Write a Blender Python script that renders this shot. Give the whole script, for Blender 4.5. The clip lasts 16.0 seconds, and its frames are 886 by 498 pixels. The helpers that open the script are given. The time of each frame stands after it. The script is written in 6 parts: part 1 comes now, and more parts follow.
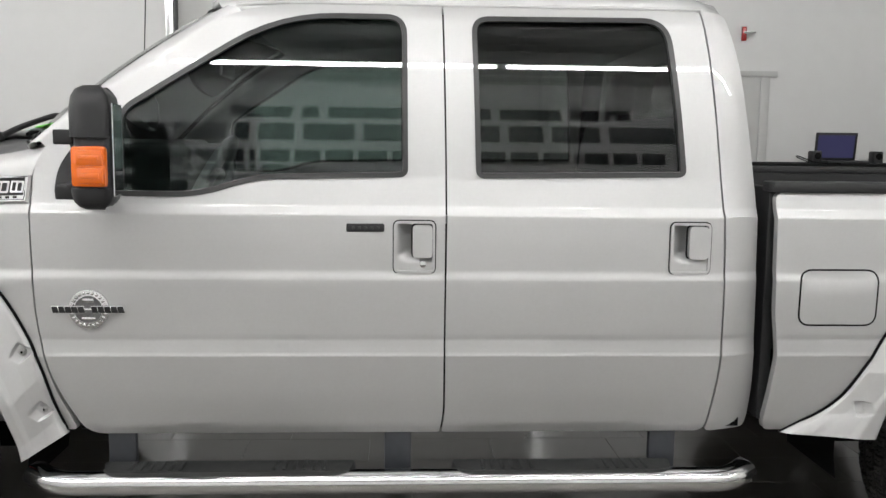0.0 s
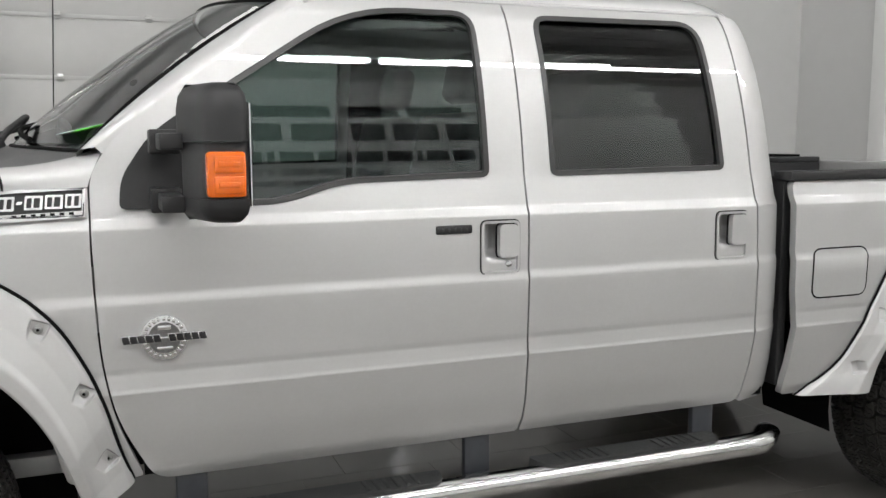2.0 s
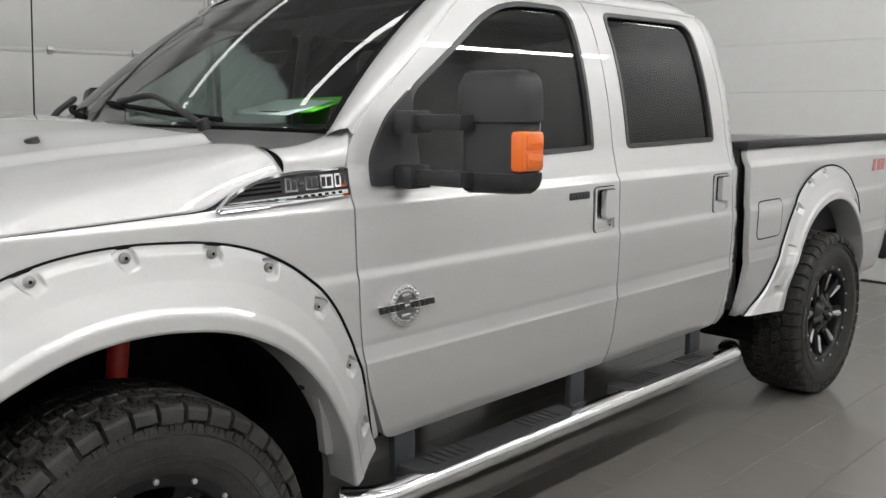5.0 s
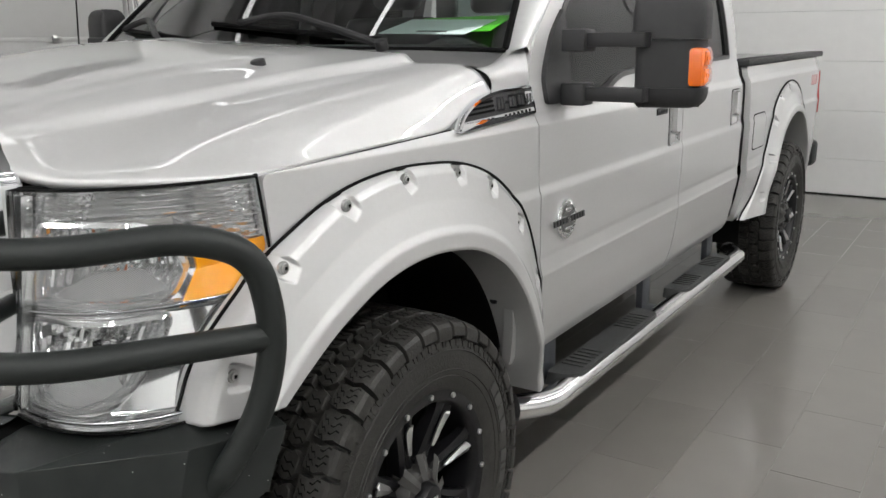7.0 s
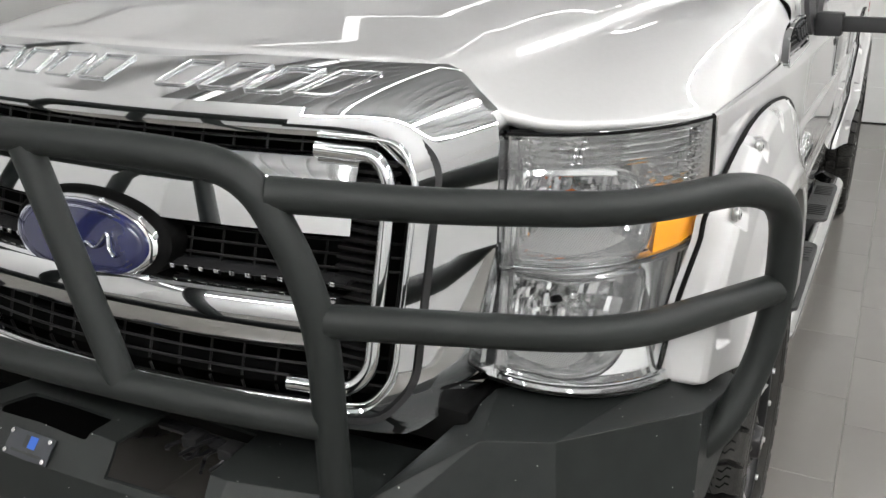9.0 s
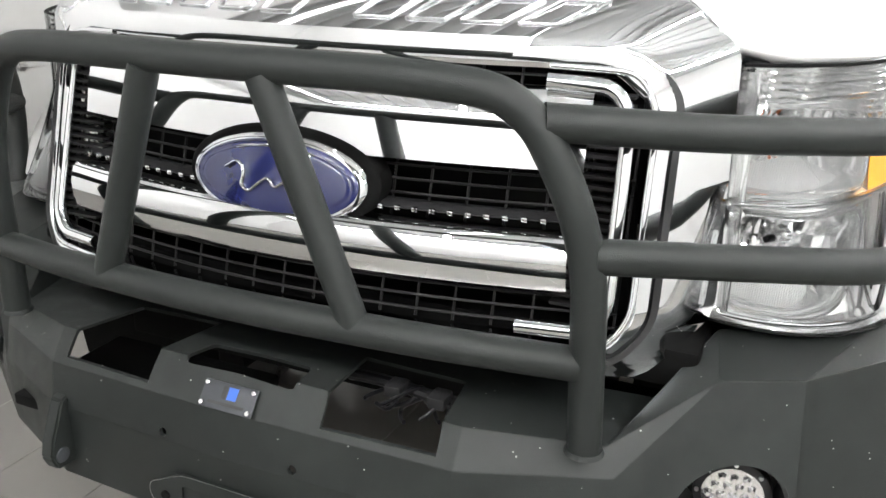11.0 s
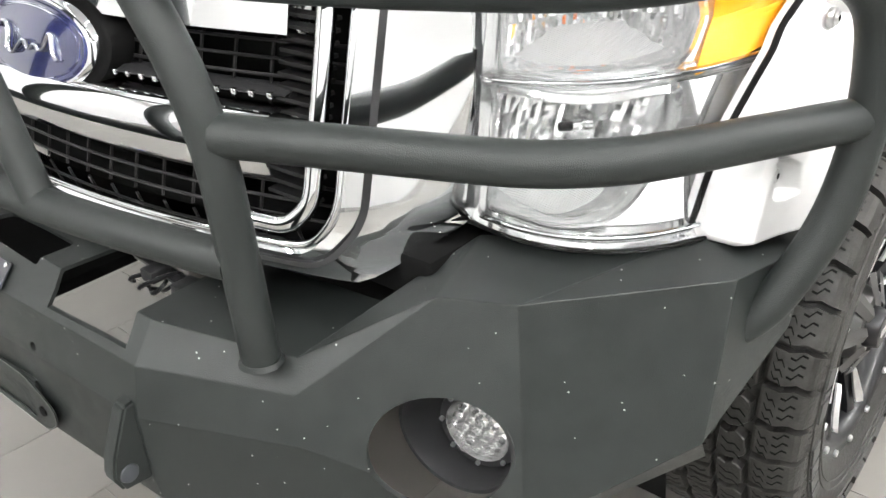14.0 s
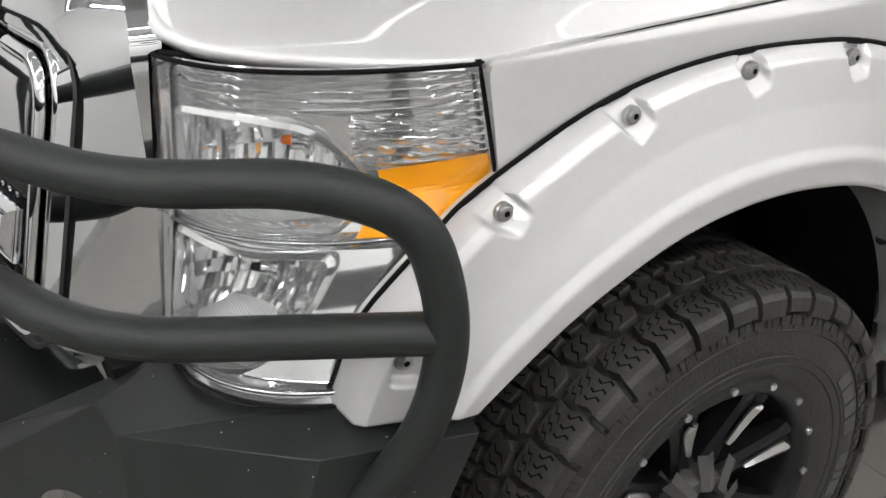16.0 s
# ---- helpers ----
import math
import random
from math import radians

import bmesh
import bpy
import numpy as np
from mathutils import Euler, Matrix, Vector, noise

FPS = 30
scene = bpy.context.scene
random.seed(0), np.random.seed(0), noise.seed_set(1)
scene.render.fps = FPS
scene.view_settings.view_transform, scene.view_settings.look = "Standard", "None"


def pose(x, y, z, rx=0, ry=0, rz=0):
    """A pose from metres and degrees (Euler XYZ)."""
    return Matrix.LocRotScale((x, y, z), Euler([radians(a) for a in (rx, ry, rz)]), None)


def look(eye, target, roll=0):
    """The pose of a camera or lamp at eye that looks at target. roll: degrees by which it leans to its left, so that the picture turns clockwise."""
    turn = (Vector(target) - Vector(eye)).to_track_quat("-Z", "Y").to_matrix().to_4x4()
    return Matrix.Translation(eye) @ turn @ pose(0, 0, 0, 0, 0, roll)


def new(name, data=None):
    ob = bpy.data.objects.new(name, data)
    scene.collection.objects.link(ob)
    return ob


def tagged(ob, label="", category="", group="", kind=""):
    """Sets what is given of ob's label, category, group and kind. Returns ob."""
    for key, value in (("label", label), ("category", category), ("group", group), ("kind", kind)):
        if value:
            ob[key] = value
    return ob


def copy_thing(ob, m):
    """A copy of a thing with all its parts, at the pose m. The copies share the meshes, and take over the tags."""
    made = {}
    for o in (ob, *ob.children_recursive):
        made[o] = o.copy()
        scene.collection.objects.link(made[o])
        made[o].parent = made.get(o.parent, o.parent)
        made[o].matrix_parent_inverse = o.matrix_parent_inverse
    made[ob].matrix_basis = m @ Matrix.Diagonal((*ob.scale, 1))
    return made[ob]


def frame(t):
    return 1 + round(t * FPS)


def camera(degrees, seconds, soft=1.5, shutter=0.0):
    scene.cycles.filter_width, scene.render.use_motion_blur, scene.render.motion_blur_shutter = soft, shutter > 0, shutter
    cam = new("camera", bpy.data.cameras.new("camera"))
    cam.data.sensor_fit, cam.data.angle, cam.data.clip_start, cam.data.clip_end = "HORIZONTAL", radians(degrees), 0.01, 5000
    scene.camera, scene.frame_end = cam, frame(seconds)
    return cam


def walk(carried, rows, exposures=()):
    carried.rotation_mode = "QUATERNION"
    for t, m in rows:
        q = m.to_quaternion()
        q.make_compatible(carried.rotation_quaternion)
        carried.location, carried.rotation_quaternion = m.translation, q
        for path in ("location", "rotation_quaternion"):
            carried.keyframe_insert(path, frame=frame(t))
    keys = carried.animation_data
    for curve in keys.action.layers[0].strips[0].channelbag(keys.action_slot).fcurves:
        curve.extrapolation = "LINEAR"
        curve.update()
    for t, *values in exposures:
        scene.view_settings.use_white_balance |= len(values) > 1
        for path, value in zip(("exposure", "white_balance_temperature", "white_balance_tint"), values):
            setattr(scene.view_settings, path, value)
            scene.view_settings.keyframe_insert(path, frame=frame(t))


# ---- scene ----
cam = camera(53.6, 16.0)
PATH = [
    (0, (1.836, -3.791, 1.534), (1.939, -1.809, 1.286), 0.7),
    (0.5, (1.526, -3.721, 1.56), (1.79, -1.755, 1.3), 0.4),
    (1, (1.255, -3.667, 1.543), (1.675, -1.728, 1.289), 0.3),
    (1.5, (1.013, -3.617, 1.553), (1.571, -1.713, 1.303), 0.0),
    (2, (0.737, -3.517, 1.533), (1.446, -1.664, 1.283), -0.2),
    (2.5, (0.47, -3.446, 1.548), (1.316, -1.652, 1.288), -0.3),
    (3, (0.115, -3.395, 1.561), (1.095, -1.673, 1.29), -0.3),
    (3.2, (0.02, -3.371, 1.566), (1.049, -1.678, 1.294), -0.4),
    (5.3, (-0.967, -2.777, 1.559), (0.474, -1.428, 1.24), -0.2),
    (5.5, (-1.033, -2.692, 1.543), (0.437, -1.374, 1.22), -0.3),
    (6, (-1.18, -2.514, 1.547), (0.355, -1.282, 1.189), -0.4),
    (6.5, (-1.397, -2.326, 1.54), (0.195, -1.19, 1.122), -0.6),
    (7, (-1.575, -2.146, 1.549), (0.055, -1.09, 1.073), -0.6),
    (7.5, (-1.664, -1.921, 1.531), (-0.022, -0.905, 1.01), -0.6),
    (8, (-1.729, -1.686, 1.541), (-0.08, -0.707, 0.973), -0.6),
    (8.5, (-1.852, -1.451, 1.551), (-0.183, -0.533, 0.943), 0.0),
    (9, (-1.975, -1.229, 1.564), (-0.286, -0.371, 0.922), 0.3),
    (9.5, (-2.031, -0.991, 1.559), (-0.333, -0.167, 0.897), 0.6),
    (9.7, (-2.045, -0.884, 1.566), (-0.336, -0.099, 0.883), 1.0),
    (11.8, (-2.147, -0.835, 1.447), (-0.451, -0.066, 0.72), -0.1),
    (12, (-2.12, -0.855, 1.442), (-0.442, -0.099, 0.66), -0.3),
    (12.5, (-1.995, -0.974, 1.404), (-0.367, -0.192, 0.547), -0.9),
    (13, (-1.862, -1.096, 1.38), (-0.311, -0.197, 0.494), -2.2),
    (13.5, (-1.72, -1.242, 1.388), (-0.282, -0.192, 0.476), -2.7),
    (14, (-1.577, -1.373, 1.405), (-0.25, -0.201, 0.474), -2.9),
    (14.5, (-1.393, -1.497, 1.431), (-0.136, -0.24, 0.515), -1.7),
    (15, (-1.237, -1.607, 1.486), (-0.08, -0.259, 0.567), -0.8),
    (15.5, (-1.084, -1.732, 1.541), (-0.078, -0.286, 0.595), -1.0),
    (16, (-0.94, -1.821, 1.587), (-0.057, -0.291, 0.65), -0.9),
]
EXPOSURES = [(0.0, -0.26), (5.5, -0.30), (7.0, -0.26), (8.5, -0.08), (9.7, 0.13), (12.0, 1.2), (13.5, 1.32), (14.5, 0.95), (15.2, 0.4), (16.0, -0.08)]
walk(cam, [(t, look(eye, target, roll)) for t, eye, target, roll in PATH], EXPOSURES)

# ---------------------------------------------------------------- world and light
world = bpy.data.worlds.new("world")
scene.world = world
world.use_nodes = True
world.node_tree.nodes["Background"].inputs[0].default_value = (0.8, 0.85, 0.9, 1)
world.node_tree.nodes["Background"].inputs[1].default_value = 0.05
LIGHT = 110.0


# ---------------------------------------------------------------- materials
def material(name, color, rough=0.5, metal=0.0, coat=0.0, grain=0.0, grain_size=40.0, bump=0.0, bump_size=200.0, emit=0.0,
             rough_var=0.0, spec=0.5, random=0.0, coat_rough=0.03, placed=False):
    m = bpy.data.materials.new(name)
    m.use_nodes = True
    t = m.node_tree
    p = t.nodes["Principled BSDF"]
    p.inputs["Base Color"].default_value = (*color, 1)
    p.inputs["Roughness"].default_value = rough
    p.inputs["Metallic"].default_value = metal
    p.inputs["Coat Weight"].default_value = coat
    p.inputs["Coat Roughness"].default_value = coat_rough
    p.inputs["Specular IOR Level"].default_value = spec
    co = t.nodes.new("ShaderNodeTexCoord")
    if grain or random:
        n = t.nodes.new("ShaderNodeTexNoise")
        n.inputs["Scale"].default_value, n.inputs["Detail"].default_value = grain_size, 6
        where = t.nodes.new("ShaderNodeNewGeometry").outputs["Position"] if placed else co.outputs["Object"]
        t.links.new(where, n.inputs["Vector"])
        big = t.nodes.new("ShaderNodeTexNoise")
        big.inputs["Scale"].default_value = grain_size * 0.06
        t.links.new(where, big.inputs["Vector"])
        add = t.nodes.new("ShaderNodeMath")
        add.operation = "ADD"
        t.links.new(n.outputs["Fac"], add.inputs[0])
        t.links.new(big.outputs["Fac"], add.inputs[1])
        mr = t.nodes.new("ShaderNodeMapRange")
        mr.inputs["From Min"].default_value, mr.inputs["From Max"].default_value = 0.6, 1.4
        mr.inputs["To Min"].default_value, mr.inputs["To Max"].default_value = 1 - grain, 1 + grain
        t.links.new(add.outputs[0], mr.inputs["Value"])
        last = mr.outputs[0]
        if random:
            oi = t.nodes.new("ShaderNodeObjectInfo")
            r2 = t.nodes.new("ShaderNodeMapRange")
            r2.inputs["To Min"].default_value, r2.inputs["To Max"].default_value = 1 - random, 1 + random
            t.links.new(oi.outputs["Random"], r2.inputs["Value"])
            mul = t.nodes.new("ShaderNodeMath")
            mul.operation = "MULTIPLY"
            t.links.new(last, mul.inputs[0])
            t.links.new(r2.outputs[0], mul.inputs[1])
            last = mul.outputs[0]
        vm = t.nodes.new("ShaderNodeVectorMath")
        vm.operation = "SCALE"
        vm.inputs[0].default_value = color
        t.links.new(last, vm.inputs["Scale"])
        t.links.new(vm.outputs[0], p.inputs["Base Color"])
        if rough_var:
            rr = t.nodes.new("ShaderNodeMapRange")
            rr.inputs["From Min"].default_value, rr.inputs["From Max"].default_value = 0.6, 1.4
            rr.inputs["To Min"].default_value, rr.inputs["To Max"].default_value = rough - rough_var, rough + rough_var
            t.links.new(add.outputs[0], rr.inputs["Value"])
            t.links.new(rr.outputs[0], p.inputs["Roughness"])
    if bump:
        n = t.nodes.new("ShaderNodeTexNoise")
        n.inputs["Scale"].default_value, n.inputs["Detail"].default_value = bump_size, 3
        t.links.new(co.outputs["Object"], n.inputs["Vector"])
        b = t.nodes.new("ShaderNodeBump")
        b.inputs["Strength"].default_value, b.inputs["Distance"].default_value = bump, 0.002
        t.links.new(n.outputs["Fac"], b.inputs["Height"])
        t.links.new(b.outputs[0], p.inputs["Normal"])
    if emit:
        p.inputs["Emission Color"].default_value = (*color, 1)
        p.inputs["Emission Strength"].default_value = emit
    return m


def glass(name, tint, ior=1.5, rough=0.0):
    """A thin pane: what is behind it, tinted, under a clear reflection."""
    m = bpy.data.materials.new(name)
    m.use_nodes = True
    t = m.node_tree
    t.nodes.remove(t.nodes["Principled BSDF"])
    out = t.nodes["Material Output"]
    tr, gl, fr, mix = (t.nodes.new("ShaderNode" + k) for k in ("BsdfTransparent", "BsdfGlossy", "Fresnel", "MixShader"))
    tr.inputs["Color"].default_value = (*tint, 1)
    gl.inputs["Roughness"].default_value = rough
    fr.inputs["IOR"].default_value = ior
    t.links.new(fr.outputs[0], mix.inputs[0])
    t.links.new(tr.outputs[0], mix.inputs[1])
    t.links.new(gl.outputs[0], mix.inputs[2])
    t.links.new(mix.outputs[0], out.inputs["Surface"])
    return m


PAINT = material("silver_paint", (0.57, 0.57, 0.567), 0.64, 0.78, 1.0, 0.02, 1400.0, coat_rough=0.006)
CHROME = material("chrome", (0.78, 0.79, 0.80), 0.04, 1.0, grain=0.02, grain_size=6)
STEEL = material("polished_steel", (0.75, 0.75, 0.75), 0.14, 1.0, grain=0.05, grain_size=30)
PLASTIC = material("black_plastic", (0.018, 0.018, 0.019), 0.5, spec=0.4, bump=0.25, bump_size=900, grain=0.15)
TRIM = material("grey_window_trim", (0.032, 0.032, 0.032), 0.42, bump=0.1, bump_size=600, grain=0.12)
COAT = material("bumper_powder_coat", (0.0155, 0.018, 0.0172), 0.46, spec=0.32, bump=0.35, bump_size=700, grain=0.14, grain_size=60, rough_var=0.06)


def add_lines(m, scale, depth):
    """Fine crossed lines pressed into a surface."""
    t = m.node_tree
    co, w1, w2, mul, b = (t.nodes.new("ShaderNode" + k) for k in ("TexCoord", "TexWave", "TexWave", "Math", "Bump"))
    for w, d in ((w1, "X"), (w2, "Y")):
        w.bands_direction = d
        w.inputs["Scale"].default_value = scale
        t.links.new(co.outputs["Object"], w.inputs["Vector"])
    mul.operation = "ADD"
    t.links.new(w1.outputs["Fac"], mul.inputs[0])
    t.links.new(w2.outputs["Fac"], mul.inputs[1])
    b.inputs["Strength"].default_value, b.inputs["Distance"].default_value = depth, 0.001
    t.links.new(mul.outputs[0], b.inputs["Height"])
    t.links.new(b.outputs[0], t.nodes["Principled BSDF"].inputs["Normal"])


def add_chips(m, scale, colour):
    """Small pale stone chips scattered over a coat."""
    t = m.node_tree
    p = t.nodes["Principled BSDF"]
    co, vo, lt, gt, mul, mix = (t.nodes.new("ShaderNode" + k) for k in ("TexCoord", "TexVoronoi", "Math", "Math", "Math", "Mix"))
    vo.inputs["Scale"].default_value = scale
    t.links.new(co.outputs["Object"], vo.inputs["Vector"])
    lt.operation, lt.inputs[1].default_value = "LESS_THAN", 0.066
    t.links.new(vo.outputs["Distance"], lt.inputs[0])
    sep = t.nodes.new("ShaderNodeSeparateColor")
    t.links.new(vo.outputs["Color"], sep.inputs[0])
    gt.operation, gt.inputs[1].default_value = "GREATER_THAN", 0.55
    t.links.new(sep.outputs[0], gt.inputs[0])
    mul.operation = "MULTIPLY"
    t.links.new(lt.outputs[0], mul.inputs[0])
    t.links.new(gt.outputs[0], mul.inputs[1])
    mix.data_type = "RGBA"
    old = p.inputs["Base Color"].links[0].from_socket
    t.links.new(mul.outputs[0], mix.inputs[0])
    t.links.new(old, mix.inputs[6])
    mix.inputs[7].default_value = (*colour, 1)
    t.links.new(mix.outputs[2], p.inputs["Base Color"])


CHIPPED = material("chipped_powder_coat", (0.0155, 0.018, 0.0172), 0.40, spec=0.32, bump=0.35, bump_size=700, grain=0.40, grain_size=22, rough_var=0.12)
add_chips(CHIPPED, 48.0, (0.42, 0.42, 0.40))
BLACK = material("dark_underbody", (0.004, 0.004, 0.004), 0.7, grain=0.3, spec=0.08)
GLOSSBLACK = material("gloss_black_wheel", (0.006, 0.006, 0.007), 0.32, coat=0.12, grain=0.2, spec=0.3)
MESH = material("black_grille_mesh", (0.010, 0.010, 0.010), 0.5, grain=0.2, spec=0.3)
ZINC = material("zinc_bolt", (0.42, 0.42, 0.41), 0.3, 1.0, grain=0.15, grain_size=200)
HUB = material("satin_hub", (0.042, 0.041, 0.039), 0.38, grain=0.15)
MILLED = material("milled_aluminium", (0.8, 0.8, 0.8), 0.28, 1.0, grain=0.1, grain_size=120)
RUBBER = material("tyre_rubber", (0.031, 0.030, 0.0275), 0.52, bump=0.6, bump_size=170, grain=0.5, grain_size=60, rough_var=0.12, spec=0.26)
LETTER = material("raised_rubber_lettering", (0.045, 0.045, 0.043), 0.5, grain=0.1)
AMBERLAMP = material("amber_headlight_corner", (0.95, 0.40, 0.015), 0.10, coat=1.0, grain=0.08, grain_size=25)
COWL = material("grey_cowl_plastic", (0.085, 0.085, 0.085), 0.6, bump=0.2, bump_size=600, grain=0.12)
AMBER = material("amber_lens", (0.72, 0.135, 0.004), 0.12, coat=1.0, grain=0.06, grain_size=25)
RED = material("red_lens", (0.35, 0.01, 0.01), 0.15, coat=1.0, grain=0.05)
REDPAINT = material("red_shock", (0.45, 0.03, 0.02), 0.4, grain=0.1)
BLUE = material("blue_enamel", (0.011, 0.015, 0.075), 0.18, coat=1.0, grain=0.05)
PLATEBLUE = material("blue_print", (0.03, 0.12, 0.5), 0.4, grain=0.05)
MATGREY = material("grey_rubber_pad", (0.028, 0.029, 0.029), 0.6, bump=0.4, bump_size=400, grain=0.2)
BRACKET = material("steel_bracket", (0.036, 0.039, 0.045), 0.5, grain=0.2)
INTERIOR = material("dark_leather", (0.06, 0.06, 0.06), 0.55, grain=0.2, bump=0.2, bump_size=300)
DASH = material("grey_dashboard", (0.15, 0.15, 0.15), 0.6, grain=0.15, bump=0.2, bump_size=300)
HEADLINER = material("light_headliner", (0.45, 0.45, 0.42), 0.9, grain=0.05)
REFLECT = material("headlight_reflector", (0.93, 0.93, 0.93), 0.04, 0.85, grain=0.03)
BEZEL = material("headlight_bezel", (0.88, 0.88, 0.88), 0.07, 0.87, grain=0.03)
LAMPFLOOR = material("ribbed_lamp_floor", (0.66, 0.66, 0.66), 0.2, 0.6, grain=0.05)
add_lines(LAMPFLOOR, 85.0, 0.6)
WHITEWALL = material("white_painted_wall", (0.58, 0.58, 0.573), 0.5, bump=0.12, bump_size=90, grain=0.025, grain_size=8)
# one panel white in two tones: shade put into the first, light into the second
SHADEWHITE = material("white_panel_shaded", (0.43, 0.43, 0.42), 0.45, bump=0.1, bump_size=60, grain=0.03, grain_size=12)
LITWHITE = material("white_panel_lit", (0.76, 0.76, 0.75), 0.45, bump=0.1, bump_size=60, grain=0.03, grain_size=12)
CEILING = material("grey_corrugated_ceiling", (0.33, 0.33, 0.33), 0.6, grain=0.05, grain_size=10)
TILE = material("grey_porcelain_tile", (0.188, 0.178, 0.163), 0.16, grain=0.035, grain_size=7, random=0.035, placed=True, bump=0.03, bump_size=40)
GROUT = material("grout", (0.30, 0.285, 0.265), 0.85, grain=0.2)
LAMP = material("led_strip", (1.0, 0.995, 0.985), emit=LIGHT)
LAMPMID = material("middle_led_strip", (1.0, 0.995, 0.985), emit=LIGHT * 0.20)
LAMPDIM = material("dimmed_led_strip", (1.0, 0.995, 0.985), emit=LIGHT * 0.07)
LAMPLOW = material("low_led_strip", (1.0, 0.995, 0.985), emit=LIGHT * 0.03)
SIGNBLACK = material("black_vinyl", (0.012, 0.012, 0.014), 0.4, grain=0.1)
STEELGREY = material("light_grey_cabinet", (0.42, 0.42, 0.415), 0.4, grain=0.06)
SCREEN = material("dim_screen", (0.02, 0.02, 0.05), 0.1, emit=1.2)
PAPER = material("white_paper", (0.62, 0.75, 0.72), 0.6, grain=0.04)
GREEN = material("fluorescent_green_card", (0.09, 0.55, 0.02), 0.5, grain=0.05)
DARKGLASS = glass("privacy_glass", (0.46, 0.485, 0.47), 1.66)
SIDEGLASS = glass("tinted_side_glass", (0.58, 0.65, 0.63), 1.68)
WINDSHIELD = glass("clear_windshield", (0.93, 0.985, 0.96), 2.1)
LENS = glass("clear_lens", (0.95, 0.96, 0.96), 1.45)


# ---------------------------------------------------------------- building helpers
def finish(name, bm, mat, parent=None, label="", angle=32, normals=None):
    me = bpy.data.meshes.new(name)
    bm.to_mesh(me)
    bm.free()
    return place(name, me, mat, parent, label, angle)


def place(name, me, mat, parent=None, label="", angle=32):
    me.polygons.foreach_set("use_smooth", [True] * len(me.polygons))
    if angle < 180:
        me.set_sharp_from_angle(angle=radians(angle))
    if mat and not me.materials:
        me.materials.append(mat)
    ob = new(name, me)
    ob.parent = parent
    if label:
        ob["label"] = label
    return ob


def part(name, bm, mat, parent, label="", angle=32):
    return finish(name, bm, mat, parent, label, angle)


def thing(name, label, category, group="", kind=""):
    return tagged(new(name), label, category, group, kind)


def pydata(verts, faces):
    bm = bmesh.new()
    vs = [bm.verts.new(v) for v in verts]
    for f in faces:
        try:
            bm.faces.new([vs[i] for i in f])
        except ValueError:
            pass
    bmesh.ops.recalc_face_normals(bm, faces=bm.faces)
    return bm


def grid(rows, closed_u=False, closed_v=False):
    """A sheet through rows of points."""
    bm = bmesh.new()
    vs = [[bm.verts.new(p) for p in r] for r in rows]
    n, m = len(vs), len(vs[0])
    for i in range(n if closed_u else n - 1):
        for j in range(m if closed_v else m - 1):
            q = (vs[i][j], vs[(i + 1) % n][j], vs[(i + 1) % n][(j + 1) % m], vs[i][(j + 1) % m])
            try:
                bm.faces.new(q)
            except ValueError:
                pass
    return bm


def box(bm, lo, hi, bevel=0.0, m=None, seg=2):
    r = bmesh.ops.create_cube(bm, size=1.0)
    c, s = [(a + b) / 2 for a, b in zip(lo, hi)], [b - a for a, b in zip(lo, hi)]
    for v in r["verts"]:
        v.co = Vector((c[0] + v.co.x * s[0], c[1] + v.co.y * s[1], c[2] + v.co.z * s[2]))
    vs = r["verts"]
    if bevel:
        es = list({e for v in vs for e in v.link_edges})
        k = bmesh.ops.bevel(bm, geom=es, offset=bevel, segments=seg, profile=0.5, affect="EDGES")
        vs = list({v for f in k["faces"] for v in f.verts} | {v for v in vs if v.is_valid})
    if m is not None:
        for v in vs:
            v.co = m @ v.co
    return vs


def boxed(lo, hi, bevel=0.0, m=None, seg=2):
    bm = bmesh.new()
    box(bm, lo, hi, bevel, m, seg)
    return bm


def disc(bm, centre, axis, r, depth, n=24, r2=None, bevel=0.0):
    m = Matrix.Translation(centre) @ Vector(axis).to_track_quat("Z", "Y").to_matrix().to_4x4()
    k = bmesh.ops.create_cone(bm, cap_ends=True, segments=n, radius1=r, radius2=r if r2 is None else r2, depth=depth, matrix=m)
    if bevel:
        es = [e for e in {e for v in k["verts"] for e in v.link_edges} if e.calc_face_angle(0) > 1]
        bmesh.ops.bevel(bm, geom=es, offset=bevel, segments=2, profile=0.5, affect="EDGES")
    return k["verts"]


def smooth_path(points, radius, n=8):
    """The polyline with its corners rounded."""
    pts = [Vector(p) for p in points]
    out = [pts[0]]
    for a, b, c in zip(pts, pts[1:], pts[2:]):
        d1, d2 = (a - b), (c - b)
        r = min(radius, d1.length * 0.49, d2.length * 0.49)
        p, q = b + d1.normalized() * r, b + d2.normalized() * r
        for i in range(n + 1):
            s = i / n
            out.append(p * (1 - s) ** 2 + b * 2 * s * (1 - s) + q * s * s)
    return out + [pts[-1]]


